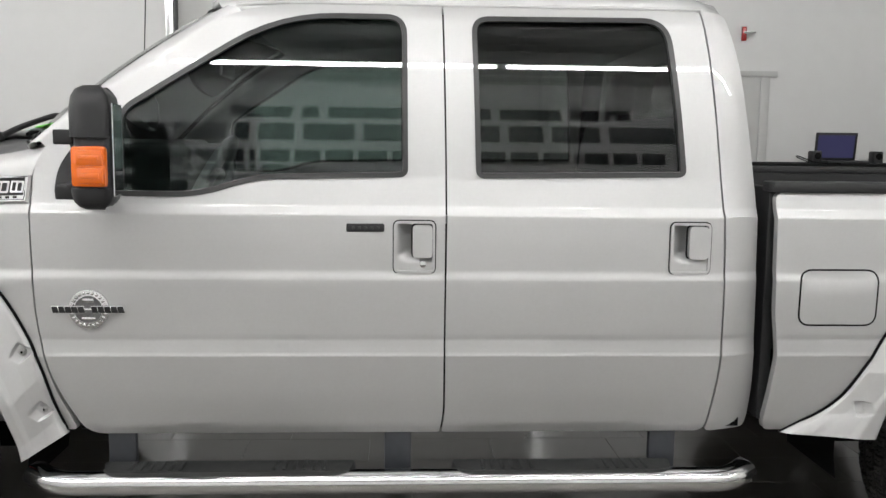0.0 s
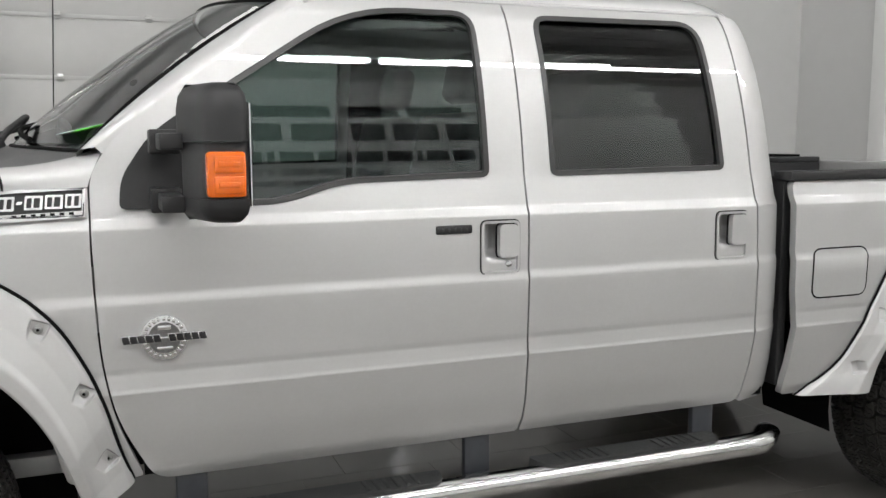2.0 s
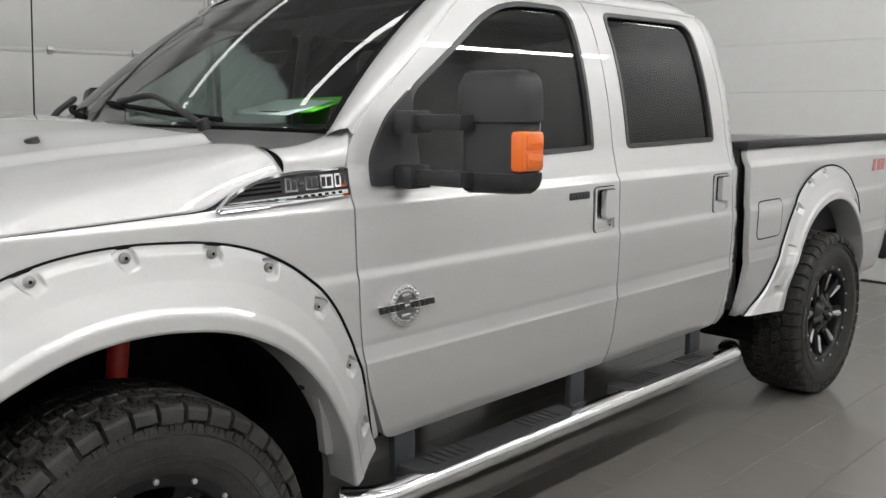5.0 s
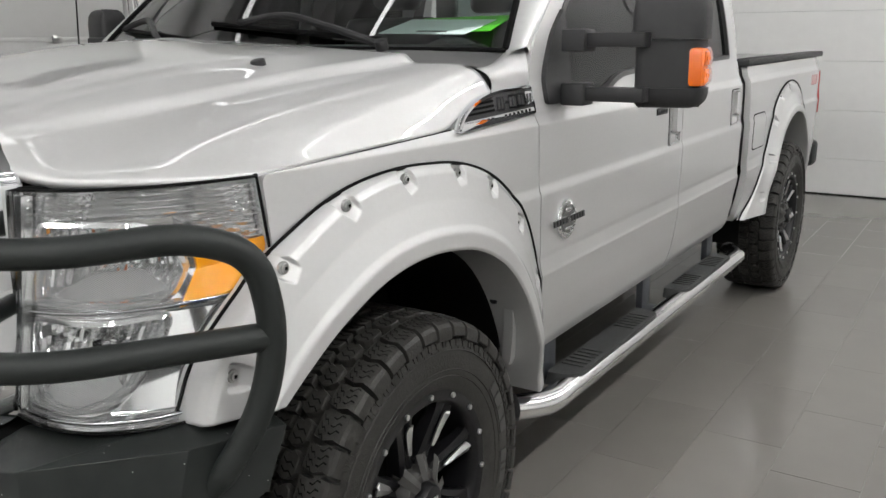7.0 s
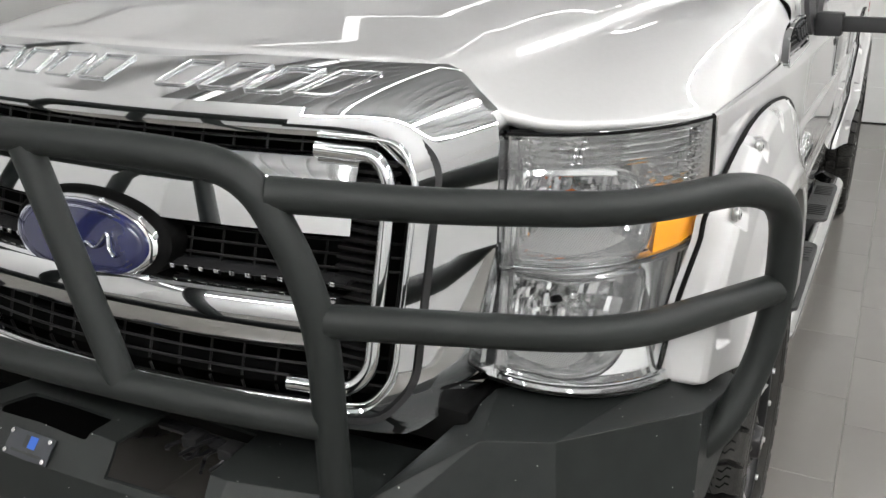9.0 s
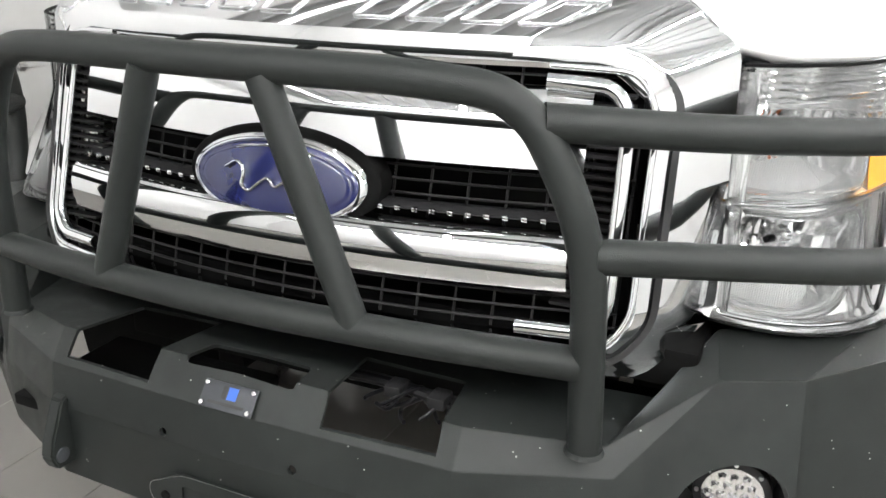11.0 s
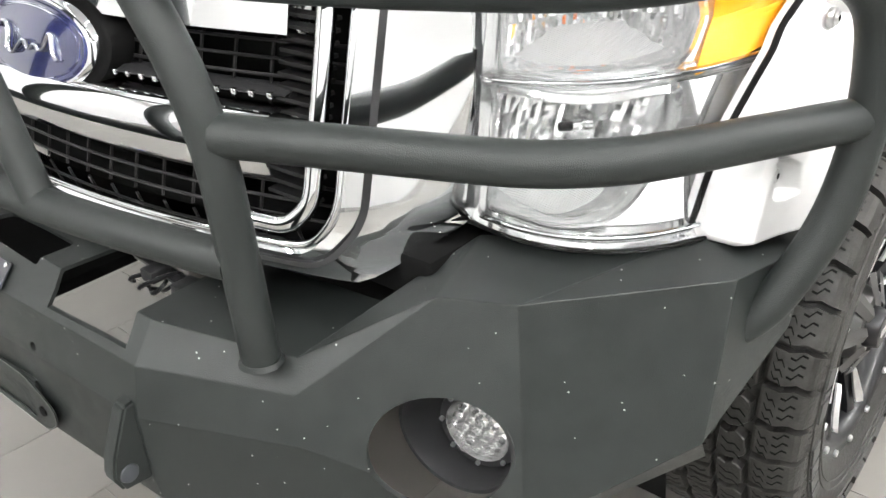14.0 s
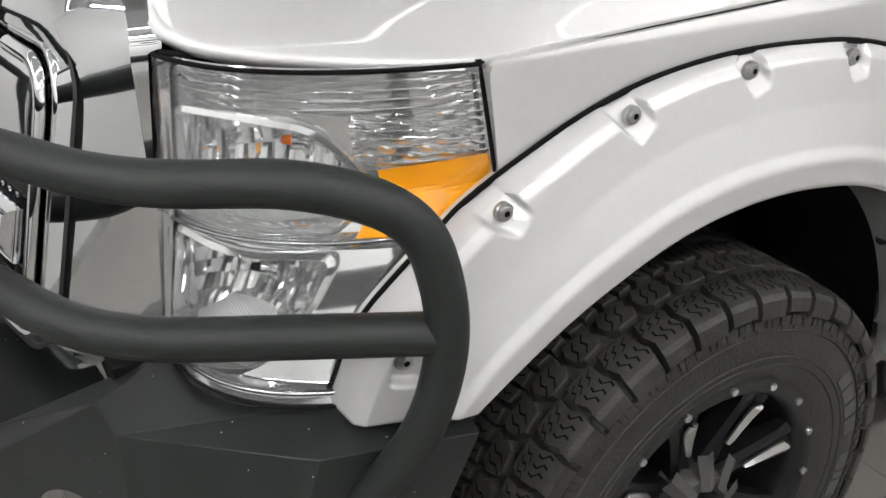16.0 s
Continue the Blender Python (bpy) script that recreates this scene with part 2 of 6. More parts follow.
def tube(bm, path, r, n=18, cap=True, squash=1.0):
    path = [Vector(p) for p in path]
    keep = [path[0]]
    for p in path[1:]:
        if (p - keep[-1]).length > 1e-4:
            keep.append(p)
    path = keep
    up = Vector((0.13, 0.21, 1)).normalized()
    rings = []
    nrm = None
    for i, p in enumerate(path):
        d = (path[min(i + 1, len(path) - 1)] - path[max(i - 1, 0)]).normalized()
        if nrm is None:
            nrm = d.cross(up).normalized()
        nrm = (nrm - d * nrm.dot(d)).normalized()
        b = d.cross(nrm)
        rings.append([bm.verts.new(p + (nrm * math.cos(2 * math.pi * k / n) + b * squash * math.sin(2 * math.pi * k / n)) * r) for k in range(n)])
    for a, b in zip(rings, rings[1:]):
        for k in range(n):
            bm.faces.new((a[k], a[(k + 1) % n], b[(k + 1) % n], b[k]))
    if cap:
        bm.faces.new(rings[0][::-1])
        bm.faces.new(rings[-1])


def tubed(path, r, n=18, squash=1.0):
    bm = bmesh.new()
    tube(bm, path, r, n, squash=squash)
    return bm


def round_poly(points, radius=0.03, n=5):
    """A closed 2D outline with its corners rounded; a third number in a point is its own radius."""
    out = []
    k = len(points)
    for i in range(k):
        b = Vector(points[i][:2])
        rad = points[i][2] if len(points[i]) > 2 else radius
        a, c = Vector(points[i - 1][:2]), Vector(points[(i + 1) % k][:2])
        d1, d2 = a - b, c - b
        r = min(rad, d1.length * 0.45, d2.length * 0.45)
        if r < 1e-4:
            out.append(b)
            continue
        p, q = b + d1.normalized() * r, b + d2.normalized() * r
        for j in range(n + 1):
            s = j / n
            out.append(p * (1 - s) ** 2 + b * 2 * s * (1 - s) + q * s * s)
    return out


def evaluated(ob):
    bpy.context.view_layer.update()
    return bpy.data.meshes.new_from_object(ob.evaluated_get(bpy.context.evaluated_depsgraph_get()))


def bake(ob):
    """Turns an object's modifiers into its mesh."""
    me = evaluated(ob)
    mats = [m for m in ob.data.materials]
    ob.modifiers.clear()
    ob.data = me
    if not me.materials:
        for m in mats:
            me.materials.append(m)
    return ob


def cut(ob, cutters):
    for c in cutters:
        b = ob.modifiers.new("cut", "BOOLEAN")
        b.object, b.operation, b.solver = c, "DIFFERENCE", "EXACT"
    bake(ob)
    for c in cutters:
        bpy.data.objects.remove(c)
    return ob


# ---------------------------------------------------------------- the body's form
# half width of the cab and the bed over the height, creases included
SECTION = [(0.50, 0.920), (0.555, 0.950), (0.60, 0.975), (0.70, 0.997), (0.830, 1.014), (0.838, 1.0155), (0.845, 1.0125), (0.885, 1.0105),
           (0.893, 1.010), (0.905, 1.0125), (1.00, 1.0165), (1.082, 1.0188), (1.118, 1.0118), (1.20, 1.012),
           (1.292, 1.0105), (1.321, 0.9955), (1.42, 0.972), (1.50, 0.9625), (1.60, 0.947), (1.70, 0.926), (1.80, 0.898), (1.90, 0.860),
           (1.955, 0.826), (1.98, 0.802), (2.00, 0.77)]
ZF = np.arange(0.48, 2.02, 0.001)
WF = np.interp(ZF, *zip(*SECTION))
for za, wa, zb, wb in ((1.082, 1.0188, 1.118, 1.0118),):   # softly rounded shoulder lines
    inside = (ZF >= za) & (ZF <= zb)
    WF[inside] = wa + (wb - wa) * (0.5 - 0.5 * np.cos(np.pi * (ZF[inside] - za) / (zb - za)))
KER = np.exp(-0.5 * (np.arange(-20, 21) / 3.2) ** 2)
W2 = np.convolve(np.pad(WF, 20, mode="edge"), KER / KER.sum(), mode="valid")
K2 = np.exp(-0.5 * (np.arange(-60, 61) / 22.0) ** 2)
W3 = np.convolve(np.pad(WF, 60, mode="edge"), K2 / K2.sum(), mode="valid")
BLEND = np.clip((ZF - 1.40) / 0.05, 0, 1)
WF = W2 * (1 - BLEND) + W3 * BLEND   # the glass is smoothly rounded


def width(x, z):
    w = float(np.interp(z, ZF, WF))
    if x < 0.75:
        w -= 0.050 * ((0.75 - x) / 1.15) ** 2
    if x > 4.8:
        w -= 0.05 * ((x - 4.8) / 0.3) ** 2
    return w


def side_panel(name, outline, holes, mat, parent, s=-1, label="", inset=0.0, thick=0.03, zs=None, xs=None, form=width):
    """A sheet of the body's side, cut to outlines in x and z, following its form; s is the side (-1 the driver's)."""
    bm = bmesh.new()
    edges = []
    for loop in [outline, *holes]:
        vs = [bm.verts.new((p[0], 0, p[1])) for p in loop]
        edges += [bm.edges.new((vs[i], vs[(i + 1) % len(vs)])) for i in range(len(vs))]
    bmesh.ops.triangle_fill(bm, use_beauty=True, use_dissolve=False, edges=edges, normal=(0, -1, 0))
    xa, xb = min(p[0] for p in outline), max(p[0] for p in outline)
    za, zb = min(p[1] for p in outline), max(p[1] for p in outline)
    cuts = zs if zs is not None else sorted(set([round(q, 4) for q in np.arange(0.52, 2.0, 0.03)] + [0.82, 0.832, 0.84, 0.848, 0.885, 0.895, 0.905, 1.082, 1.087, 1.092, 1.096, 1.1, 1.104, 1.108, 1.113, 1.118, 1.287, 1.29, 1.292, 1.294, 1.297, 1.303, 1.31, 1.316, 1.319, 1.321, 1.323, 1.327]))
    for z in cuts:
        if za < z < zb:
            bmesh.ops.bisect_plane(bm, geom=bm.verts[:] + bm.edges[:] + bm.faces[:], dist=1e-5, plane_co=(0, 0, z), plane_no=(0, 0, 1))
    for x in (xs if xs is not None else np.arange(-0.7, 5.2, 0.1)):
        if xa < x < xb:
            bmesh.ops.bisect_plane(bm, geom=bm.verts[:] + bm.edges[:] + bm.faces[:], dist=1e-5, plane_co=(x, 0, 0), plane_no=(1, 0, 0))
    bmesh.ops.remove_doubles(bm, verts=bm.verts[:], dist=2e-5)
    bmesh.ops.recalc_face_normals(bm, faces=bm.faces)
    if sum(f.normal.y for f in bm.faces) > 0:
        bmesh.ops.reverse_faces(bm, faces=bm.faces[:])
    for v in bm.verts:
        v.co.y = -form(v.co.x, v.co.z) + inset + thick
    kept = bmesh.ops.extrude_face_region(bm, geom=bm.faces[:])
    for v in [g for g in kept["geom"] if isinstance(g, bmesh.types.BMVert)]:
        v.co.y -= thick
    if s > 0:
        for v in bm.verts:
            v.co.y *= -1
        bmesh.ops.reverse_faces(bm, faces=bm.faces[:])
    bm.normal_update()
    me = bpy.data.meshes.new(name)
    bm.to_mesh(me)
    bm.free()
    ob = place(name, me, mat, parent, label, 180)
    h = 0.002
    want = []
    for poly in me.polygons:
        for li in poly.loop_indices:
            x, _, z = me.vertices[me.loops[li].vertex_index].co
            a = Vector(((form(x + h, z) - form(x - h, z)) / (2 * h), -1, (form(x, z + h) - form(x, z - h)) / (2 * h)))
            a = Vector((-a.x, -1, -a.z)).normalized()
            if s > 0:
                a.y *= -1
            want.append(a if poly.normal.dot(a) > 0.7 else poly.normal)
    me.normals_split_custom_set([tuple(w) for w in want])
    return ob


# ================================================================ the room
X0, X1, Y0, Y1, ZC = -6.5, 7.45, -6.0, 3.75, 4.9
T = 0.2


def wall(name, lo, hi, label):
    return tagged(finish(name, boxed(lo, hi), WHITEWALL), label, "wall", kind="structure")


floor = tagged(finish("floor", boxed((X0 - T, Y0 - T, -0.15), (X1 + T, Y1 + T, -0.003)), GROUT), "grey porcelain tile floor with thin pale joints", "floor", kind="structure")
ceiling_bm = bmesh.new()
box(ceiling_bm, (X0 - T, Y0 - T, ZC + 0.06), (X1 + T, Y1 + T, ZC + 0.2))
for i in range(int((Y1 - Y0) / 0.3)):
    y = Y0 + 0.1 + i * 0.3
    box(ceiling_bm, (X0, y, ZC), (X1, y + 0.14, ZC + 0.06))
tagged(finish("ceiling", ceiling_bm, CEILING), "grey corrugated steel ceiling", "ceiling", kind="structure")

# the far long wall with an overhead door, the end wall with another
GX0, GX1, GZ = -0.02, 3.05, 3.0


def wall_with_opening(name, along, lo, hi, at, a, b, top, label):
    bm = bmesh.new()
    for p, q, z0, z1 in ((lo, a, 0, ZC + 0.1), (b, hi, 0, ZC + 0.1), (a, b, top, ZC + 0.1)):
        if along == "x":
            box(bm, (p, at, z0), (q, at + T, z1))
        else:
            box(bm, (at, p, z0), (at + T, q, z1))
    return tagged(finish(name, bm, WHITEWALL), label, "wall", kind="structure")


wall_with_opening("wall_north", "x", X0 - T, X1 + T, Y1, GX0, GX1, GZ, "white painted wall with an overhead door")
wall_with_opening("wall_east", "y", Y0, Y1, X1, -3.0, 2.62, 3.4, "white painted end wall with a wide overhead door")
wall("wall_south", (X0 - T, Y0 - T, 0), (X1 + T, Y0, ZC + 0.1), "white painted wall with black lettering")
wall("wall_west", (X0 - T, Y0, 0), (X0, Y1, ZC + 0.1), "plain white painted wall")

# sectional overhead door in the far wall, with hinges and tracks
gdoor = thing("overhead_door", "closed white sectional overhead door with steel hinges", "garage door", kind="structure")
for i, z in enumerate(np.arange(0.17, 3.0, 0.457)):
    part("panel", boxed((GX0 + 0.02, Y1 + 0.03, z - 0.457 + 0.003 if i else 0.003), (GX1 - 0.02, Y1 + 0.075, z - 0.004), 0.006), SHADEWHITE, gdoor)
    if z < 2.9:
        bm = bmesh.new()
        box(bm, (GX0 + 0.02, Y1 + 0.018, z - 0.016), (GX1 - 0.02, Y1 + 0.028, z + 0.014), 0.002)
        part("stiffener", bm, SHADEWHITE, gdoor)
        for x in (0.45, 1.1, 1.75, 2.4):
            bm = bmesh.new()
            box(bm, (x - 0.022, Y1 + 0.004, z - 0.028), (x + 0.022, Y1 + 0.014, z + 0.028), 0.002)
            disc(bm, (x, Y1 + 0.002, z), (1, 0, 0), 0.009, 0.05, 12)
            part("hinge", bm, ZINC, gdoor)
for x in (GX0 - 0.03, GX1 + 0.03):
    bm = bmesh.new()
    box(bm, (x - 0.03, Y1 - 0.06, 0.0), (x - 0.02, Y1 + 0.0, 2.9))
    box(bm, (x + 0.02, Y1 - 0.06, 0.0), (x + 0.03, Y1 + 0.0, 2.9))
    box(bm, (x - 0.03, Y1 - 0.008, 0.0), (x + 0.03, Y1 - 0.001, 2.9))
    part("track", bm, STEEL, gdoor)

edoor = thing("overhead_door_wide", "closed white sectional overhead door with a small window", "garage door", kind="structure")
for i, z in enumerate(np.arange(0.35, 3.45, 0.457)):
    lo = (X1 + 0.035, -2.98, max(z - 0.457 + 0.002, 0.012))
    if lo[2] < 1.65 < z:
        bm = bmesh.new()
        for y0, y1, z0, z1 in ((-2.98, 1.53, lo[2], z), (2.08, 2.6, lo[2], z), (1.53, 2.08, lo[2], 1.53), (1.53, 2.08, 1.82, z)):
            if z1 > z0:
                box(bm, (X1 + 0.035, y0, z0), (X1 + 0.08, y1, z1))
        part("panel", bm, LITWHITE, edoor)
    else:
        part("panel", boxed(lo, (X1 + 0.08, 2.6, z), 0.002, seg=1), LITWHITE, edoor)
bm = bmesh.new()
for y0, y1, z0, z1 in ((1.48, 1.54, 1.47, 1.88), (2.07, 2.13, 1.47, 1.88), (1.54, 2.07, 1.47, 1.53), (1.54, 2.07, 1.82, 1.88)):
    box(bm, (X1 + 0.02, y0, z0), (X1 + 0.034, y1, z1), 0.003)
win = part("window", bm, LITWHITE, edoor)
part("pane", boxed((X1 + 0.045, 1.53, 1.53), (X1 + 0.05, 2.08, 1.82)), material("frosted_pane", (0.62, 0.66, 0.66), 0.15, grain=0.05), win)
bm = bmesh.new()
box(bm, (X1 - 0.05, 2.60, 0), (X1 - 0.001, 2.78, 3.6), 0.004)
part("side_post", bm, LITWHITE, edoor)
part("bottom_seal", boxed((X1 + 0.025, -2.98, 0.0), (X1 + 0.085, 2.6, 0.012)), BLACK, edoor)
bm = bmesh.new()
box(bm, (X1 - 0.012, Y0, 0.0), (X1 - 0.001, -3.0, 0.02))
tagged(finish("trim", bm, BLACK), "thin black strip at the foot of the wall", "trim", kind="structure")

# a door frame and a work station by the far wall
dframe = thing("door_1", "white door in a white casing", "door", kind="structure")
bm = bmesh.new()
for lo, hi in (((4.95, Y1 - 0.025, 0), (5.03, Y1 - 0.001, 2.1)), ((4.07, Y1 - 0.025, 0), (4.15, Y1 - 0.001, 2.1)), ((4.05, Y1 - 0.03, 2.1), (5.09, Y1 - 0.001, 2.15))):
    box(bm, lo, hi, 0.004)
part("casing", bm, SHADEWHITE, dframe)
part("leaf", boxed((4.15, Y1 - 0.012, 0.01), (4.95, Y1 - 0.001, 2.1), 0.003), SHADEWHITE, dframe)

bench = thing("tool_cabinet", "tall light grey steel tool cabinet with a black top", "cabinet")
part("carcass", boxed((4.95, 2.85, 0.08), (6.6, 3.5, 1.315), 0.01), STEELGREY, bench)
part("top", boxed((4.5, 2.80, 1.316), (6.63, 3.53, 1.38), 0.006), BLACK, bench)
for i in range(5):
    d = part("drawer", boxed((4.98, 2.835, 0.12 + i * 0.24), (6.57, 2.849, 0.34 + i * 0.24), 0.004), STEELGREY, bench)
    part("handle", boxed((5.4, 2.815, 0.30 + i * 0.24), (6.2, 2.834, 0.315 + i * 0.24), 0.003), STEEL, d)
for x in (5.0, 6.5):
    for y in (2.9, 3.4):
        bm = bmesh.new()
        disc(bm, (x, y, 0.04), (1, 0, 0), 0.04, 0.04, 20)
        part("caster", bm, RUBBER, bench)

laptop = thing("laptop", "open black laptop with a dim blue screen", "laptop")
part("base", boxed((5.22, 3.0, 1.381), (5.56, 3.24, 1.405), 0.004), PLASTIC, laptop)
m = pose(5.39, 3.24, 1.406, 12, 0, -12)
lid = part("lid", boxed((-0.16, -0.006, 0.0), (0.16, 0.006, 0.225), 0.004, m), PLASTIC, laptop)
part("screen", boxed((-0.14, -0.009, 0.02), (0.14, -0.0065, 0.205), 0, m), SCREEN, lid)
speaker_group = "desk speakers"
for x in (5.16, 5.66):
    sp = thing("desk_speaker", "small black desk speaker beside a laptop", "speaker", speaker_group)
    part("body", boxed((x - 0.04, 3.05, 1.381), (x + 0.04, 3.14, 1.48), 0.012), PLASTIC, sp)
    bm = bmesh.new()
    disc(bm, (x, 3.046, 1.44), (0, -1, 0), 0.026, 0.008, 20)
    part("driver", bm, BLACK, sp)
tagged(finish("cable", tubed(smooth_path([(5.12, 3.1, 1.386), (5.05, 3.2, 1.43), (5.0, 3.05, 1.44), (5.1, 2.95, 1.386), (5.3, 2.95, 1.386)], 0.05), 0.004, 8), BLACK), "thin black cable lying on the cabinet", "cable")
gang = thing("wall_hook_strip", "small red and white wall fitting", "wall fitting")
part("plate", boxed((4.76, Y1 - 0.03, 2.40), (4.80, Y1 - 0.001, 2.52), 0.004), RED, gang)
part("hook", tubed([(4.78, Y1 - 0.03, 2.47), (4.86, Y1 - 0.08, 2.47)], 0.01, 8), SHADEWHITE, gang)

# rows of long LED fixtures under the ceiling
LZ = 3.95


def led(x, y, length=2.36, mat=LAMP):
    f = thing("strip_light", "long white LED strip light under the ceiling", "ceiling light", "ceiling strip lights")
    f.location = (x, y, LZ)
    part("housing", boxed((-length / 2, -0.018, 0.03), (length / 2, 0.018, 0.075), 0.006), SHADEWHITE, f)
    part("diffuser", boxed((-length / 2 + 0.02, -0.017, -0.045), (length / 2 - 0.02, 0.017, 0.03), 0.012), mat, f)
    for sx in (-length / 3, length / 3):
        part("hanger", tubed([(sx, 0, 0.075), (sx, 0, ZC - LZ)], 0.004, 6), STEEL, f)
    return f


for y in (-3.75, -1.75, 0.25, 2.25):
    for x in (-3.39, -1.0, 1.39, 3.78, 6.0):
        led(x, y, mat=LAMP if y < -3 else LAMPMID if y < 0 else LAMPDIM if y < 1 else LAMPLOW)
for x in (-4.62,):
    for y in (-2.75, -0.75, 1.25):
        led(x, y, 1.9).rotation_euler = (0, 0, radians(90))

# black lettering on the wall behind the camera: plain blocks in place of the letters
sign = thing("wall_sign", "three rows of black block lettering on a white wall", "sign")


def letter_row(z, h, x_start, widths, gap):
    x = x_start
    for w in widths:
        if w > 0:
            part("block", boxed((x - w, Y0 + 0.001, z), (x, Y0 + 0.012, z + h), 0.006), SIGNBLACK, sign)
        x -= abs(w) + gap


letter_row(3.62, 0.40, 4.05, [0.58, 0.58, 0.72, 0.72, 0.16, 0.58], 0.09)
letter_row(3.06, 0.34, 4.42, [0.62, 0.45, 0.32, 0.47, 0.7, 0.47, 0.32, 0.13, 0.47, 0.47], 0.085)
letter_row(2.62, 0.18, 4.3, [0.22, 0.22, 0.22, 0.05, 0.24, 0.25, 0.3, 0.3, 0.065, 0.23, 0.26, 0.25, 0.23, 0.26, 0.05, 0.19, 0.19, 0.26], 0.047)

# ================================================================ the truck
truck = thing("pickup_truck", "silver crew cab pickup truck with a black brush guard bumper", "pickup truck")

# doors, with their windows
FRONT = round_poly([(0.832, 0.562, 0.05), (0.735, 0.76, 0.1), (0.703, 0.93, 0.1), (0.692, 1.20, 0.1), (0.692, 1.44, 0.05), (0.765, 1.545, 0.05), (1.30, 1.945, 0.16),
                    (1.50, 1.975, 0.1), (1.976, 1.977, 0.01), (1.988, 1.40, 0.1), (1.986, 0.88, 0.05), (1.988, 0.64, 0.03), (1.978, 0.562, 0.01)], n=4)
FRONTWIN = round_poly([(0.955, 1.345, 0.03), (1.215, 1.345, 0.08), (1.38, 1.40, 0.1), (1.868, 1.412, 0.03), (1.862, 1.940, 0.07), (1.45, 1.940, 0.22), (0.945, 1.615, 0.06)], n=6)
REAR = round_poly([(1.985, 0.562, 0.01), (1.9945, 0.64, 0.03), (1.992, 0.88, 0.05), (1.9935, 1.40, 0.1), (1.982, 1.977, 0.01), (2.843, 1.972, 0.02), (2.886, 1.40, 0.1), (2.896, 1.2, 0.1), (2.902, 0.80, 0.1), (2.872, 0.562, 0.03)], n=4)
REARWIN = round_poly([(2.086, 1.41, 0.03), (2.774, 1.42, 0.03), (2.730, 1.944, 0.09), (2.072, 1.938, 0.06)], n=6)


def offset_poly(poly, d):
    """The outline moved inwards (d > 0) or outwards."""
    n = len(poly)
    area = sum(poly[i][0] * poly[(i + 1) % n][1] - poly[(i + 1) % n][0] * poly[i][1] for i in range(n))
    sgn = 1 if area > 0 else -1
    out = []
    for i in range(n):
        a, b, c = Vector(poly[i - 1]), Vector(poly[i]), Vector(poly[(i + 1) % n])
        d1, d2 = (b - a), (c - b)
        if d1.length < 1e-6 or d2.length < 1e-6:
            out.append(b)
            continue
        n1, n2 = Vector((-d1.y, d1.x)).normalized(), Vector((-d2.y, d2.x)).normalized()
        k = (n1 + n2).normalized()
        out.append(b + k * (sgn * d / max(0.5, k.dot(n1))))
    return out


COARSE = [round(q, 3) for q in np.arange(0.55, 2.0, 0.06)]


def window_frame(outline, s, parent, wide=0.017):
    return side_panel("window_frame", outline, [offset_poly(outline, wide)], TRIM, parent, s, "dark grey rubber window frame", inset=-0.004, thick=0.02, zs=COARSE)


def pane(outline, s, parent, mat, label):
    ob = side_panel("window_pane", offset_poly(outline, 0.018), [], mat, parent, s, label, inset=0.012, thick=0.004, zs=[round(q, 3) for q in np.arange(1.3, 1.95, 0.03)])
    return ob


def door_handle(x0, z0, s, parent):
    """A recessed pull handle in a bezel, from its front top corner."""
    w, h = 0.132, 0.168
    y = width(x0 + w / 2, z0 - h / 2)
    hd = round_poly([(x0, z0 - h, 0.02), (x0 + w, z0 - h, 0.02), (x0 + w, z0, 0.02), (x0, z0, 0.02)], n=4)
    flat = lambda x, z: y
    side_panel("bezel_gap", offset_poly(hd, -0.0035), [offset_poly(hd, 0.001)], BLACK, parent, s, "dark line round the handle bezel", inset=-0.0012, thick=0.004, zs=[], xs=[], form=flat)
    base = side_panel("handle_bezel", hd, [offset_poly(hd, 0.008)], PAINT, parent, s, "silver handle bezel", inset=-0.007, thick=0.016, zs=[], xs=[], form=flat)
    deep = lambda x, z: y - 0.034 * min(1.0, max(0.0, (x - x0 - 0.012) / 0.03)) * min(1.0, max(0.0, (z - z0 + h - 0.045) / 0.02))
    side_panel("cup", offset_poly(hd, 0.006), [], PAINT, base, s, inset=0.002, thick=0.006, zs=[z0 - h + q for q in (0.03, 0.045, 0.055, 0.065, 0.08)], xs=[x0 + q for q in (0.012, 0.02, 0.03, 0.042, 0.06)], form=deep)
    gr = round_poly([(x0 + 0.060, z0 - 0.118, 0.014), (x0 + 0.123, z0 - 0.118, 0.014), (x0 + 0.123, z0 - 0.012, 0.014), (x0 + 0.060, z0 - 0.012, 0.014)], n=3)
    side_panel("grip", gr, [], PAINT, base, s, "silver pull grip", inset=-0.013, thick=0.026, zs=[], xs=[], form=flat)
    side_panel("grip_gap", offset_poly(gr, -0.004), [], BLACK, base, s, "dark gap round the grip", inset=0.010, thick=0.004, zs=[], xs=[], form=flat)
    return base, y


def door(name, outline, window, s, glassmat, label, hx):
    hole = round_poly([(hx + 0.006, 1.276 - 0.162, 0.02), (hx + 0.126, 1.276 - 0.162, 0.02), (hx + 0.126, 1.27, 0.02), (hx + 0.006, 1.27, 0.02)], n=4)
    d = side_panel(name, outline, [offset_poly(window, 0.004), hole], PAINT, truck, s, label)
    window_frame(window, s, d)
    pane(window, s, d, glassmat, "tinted window glass")
    return d


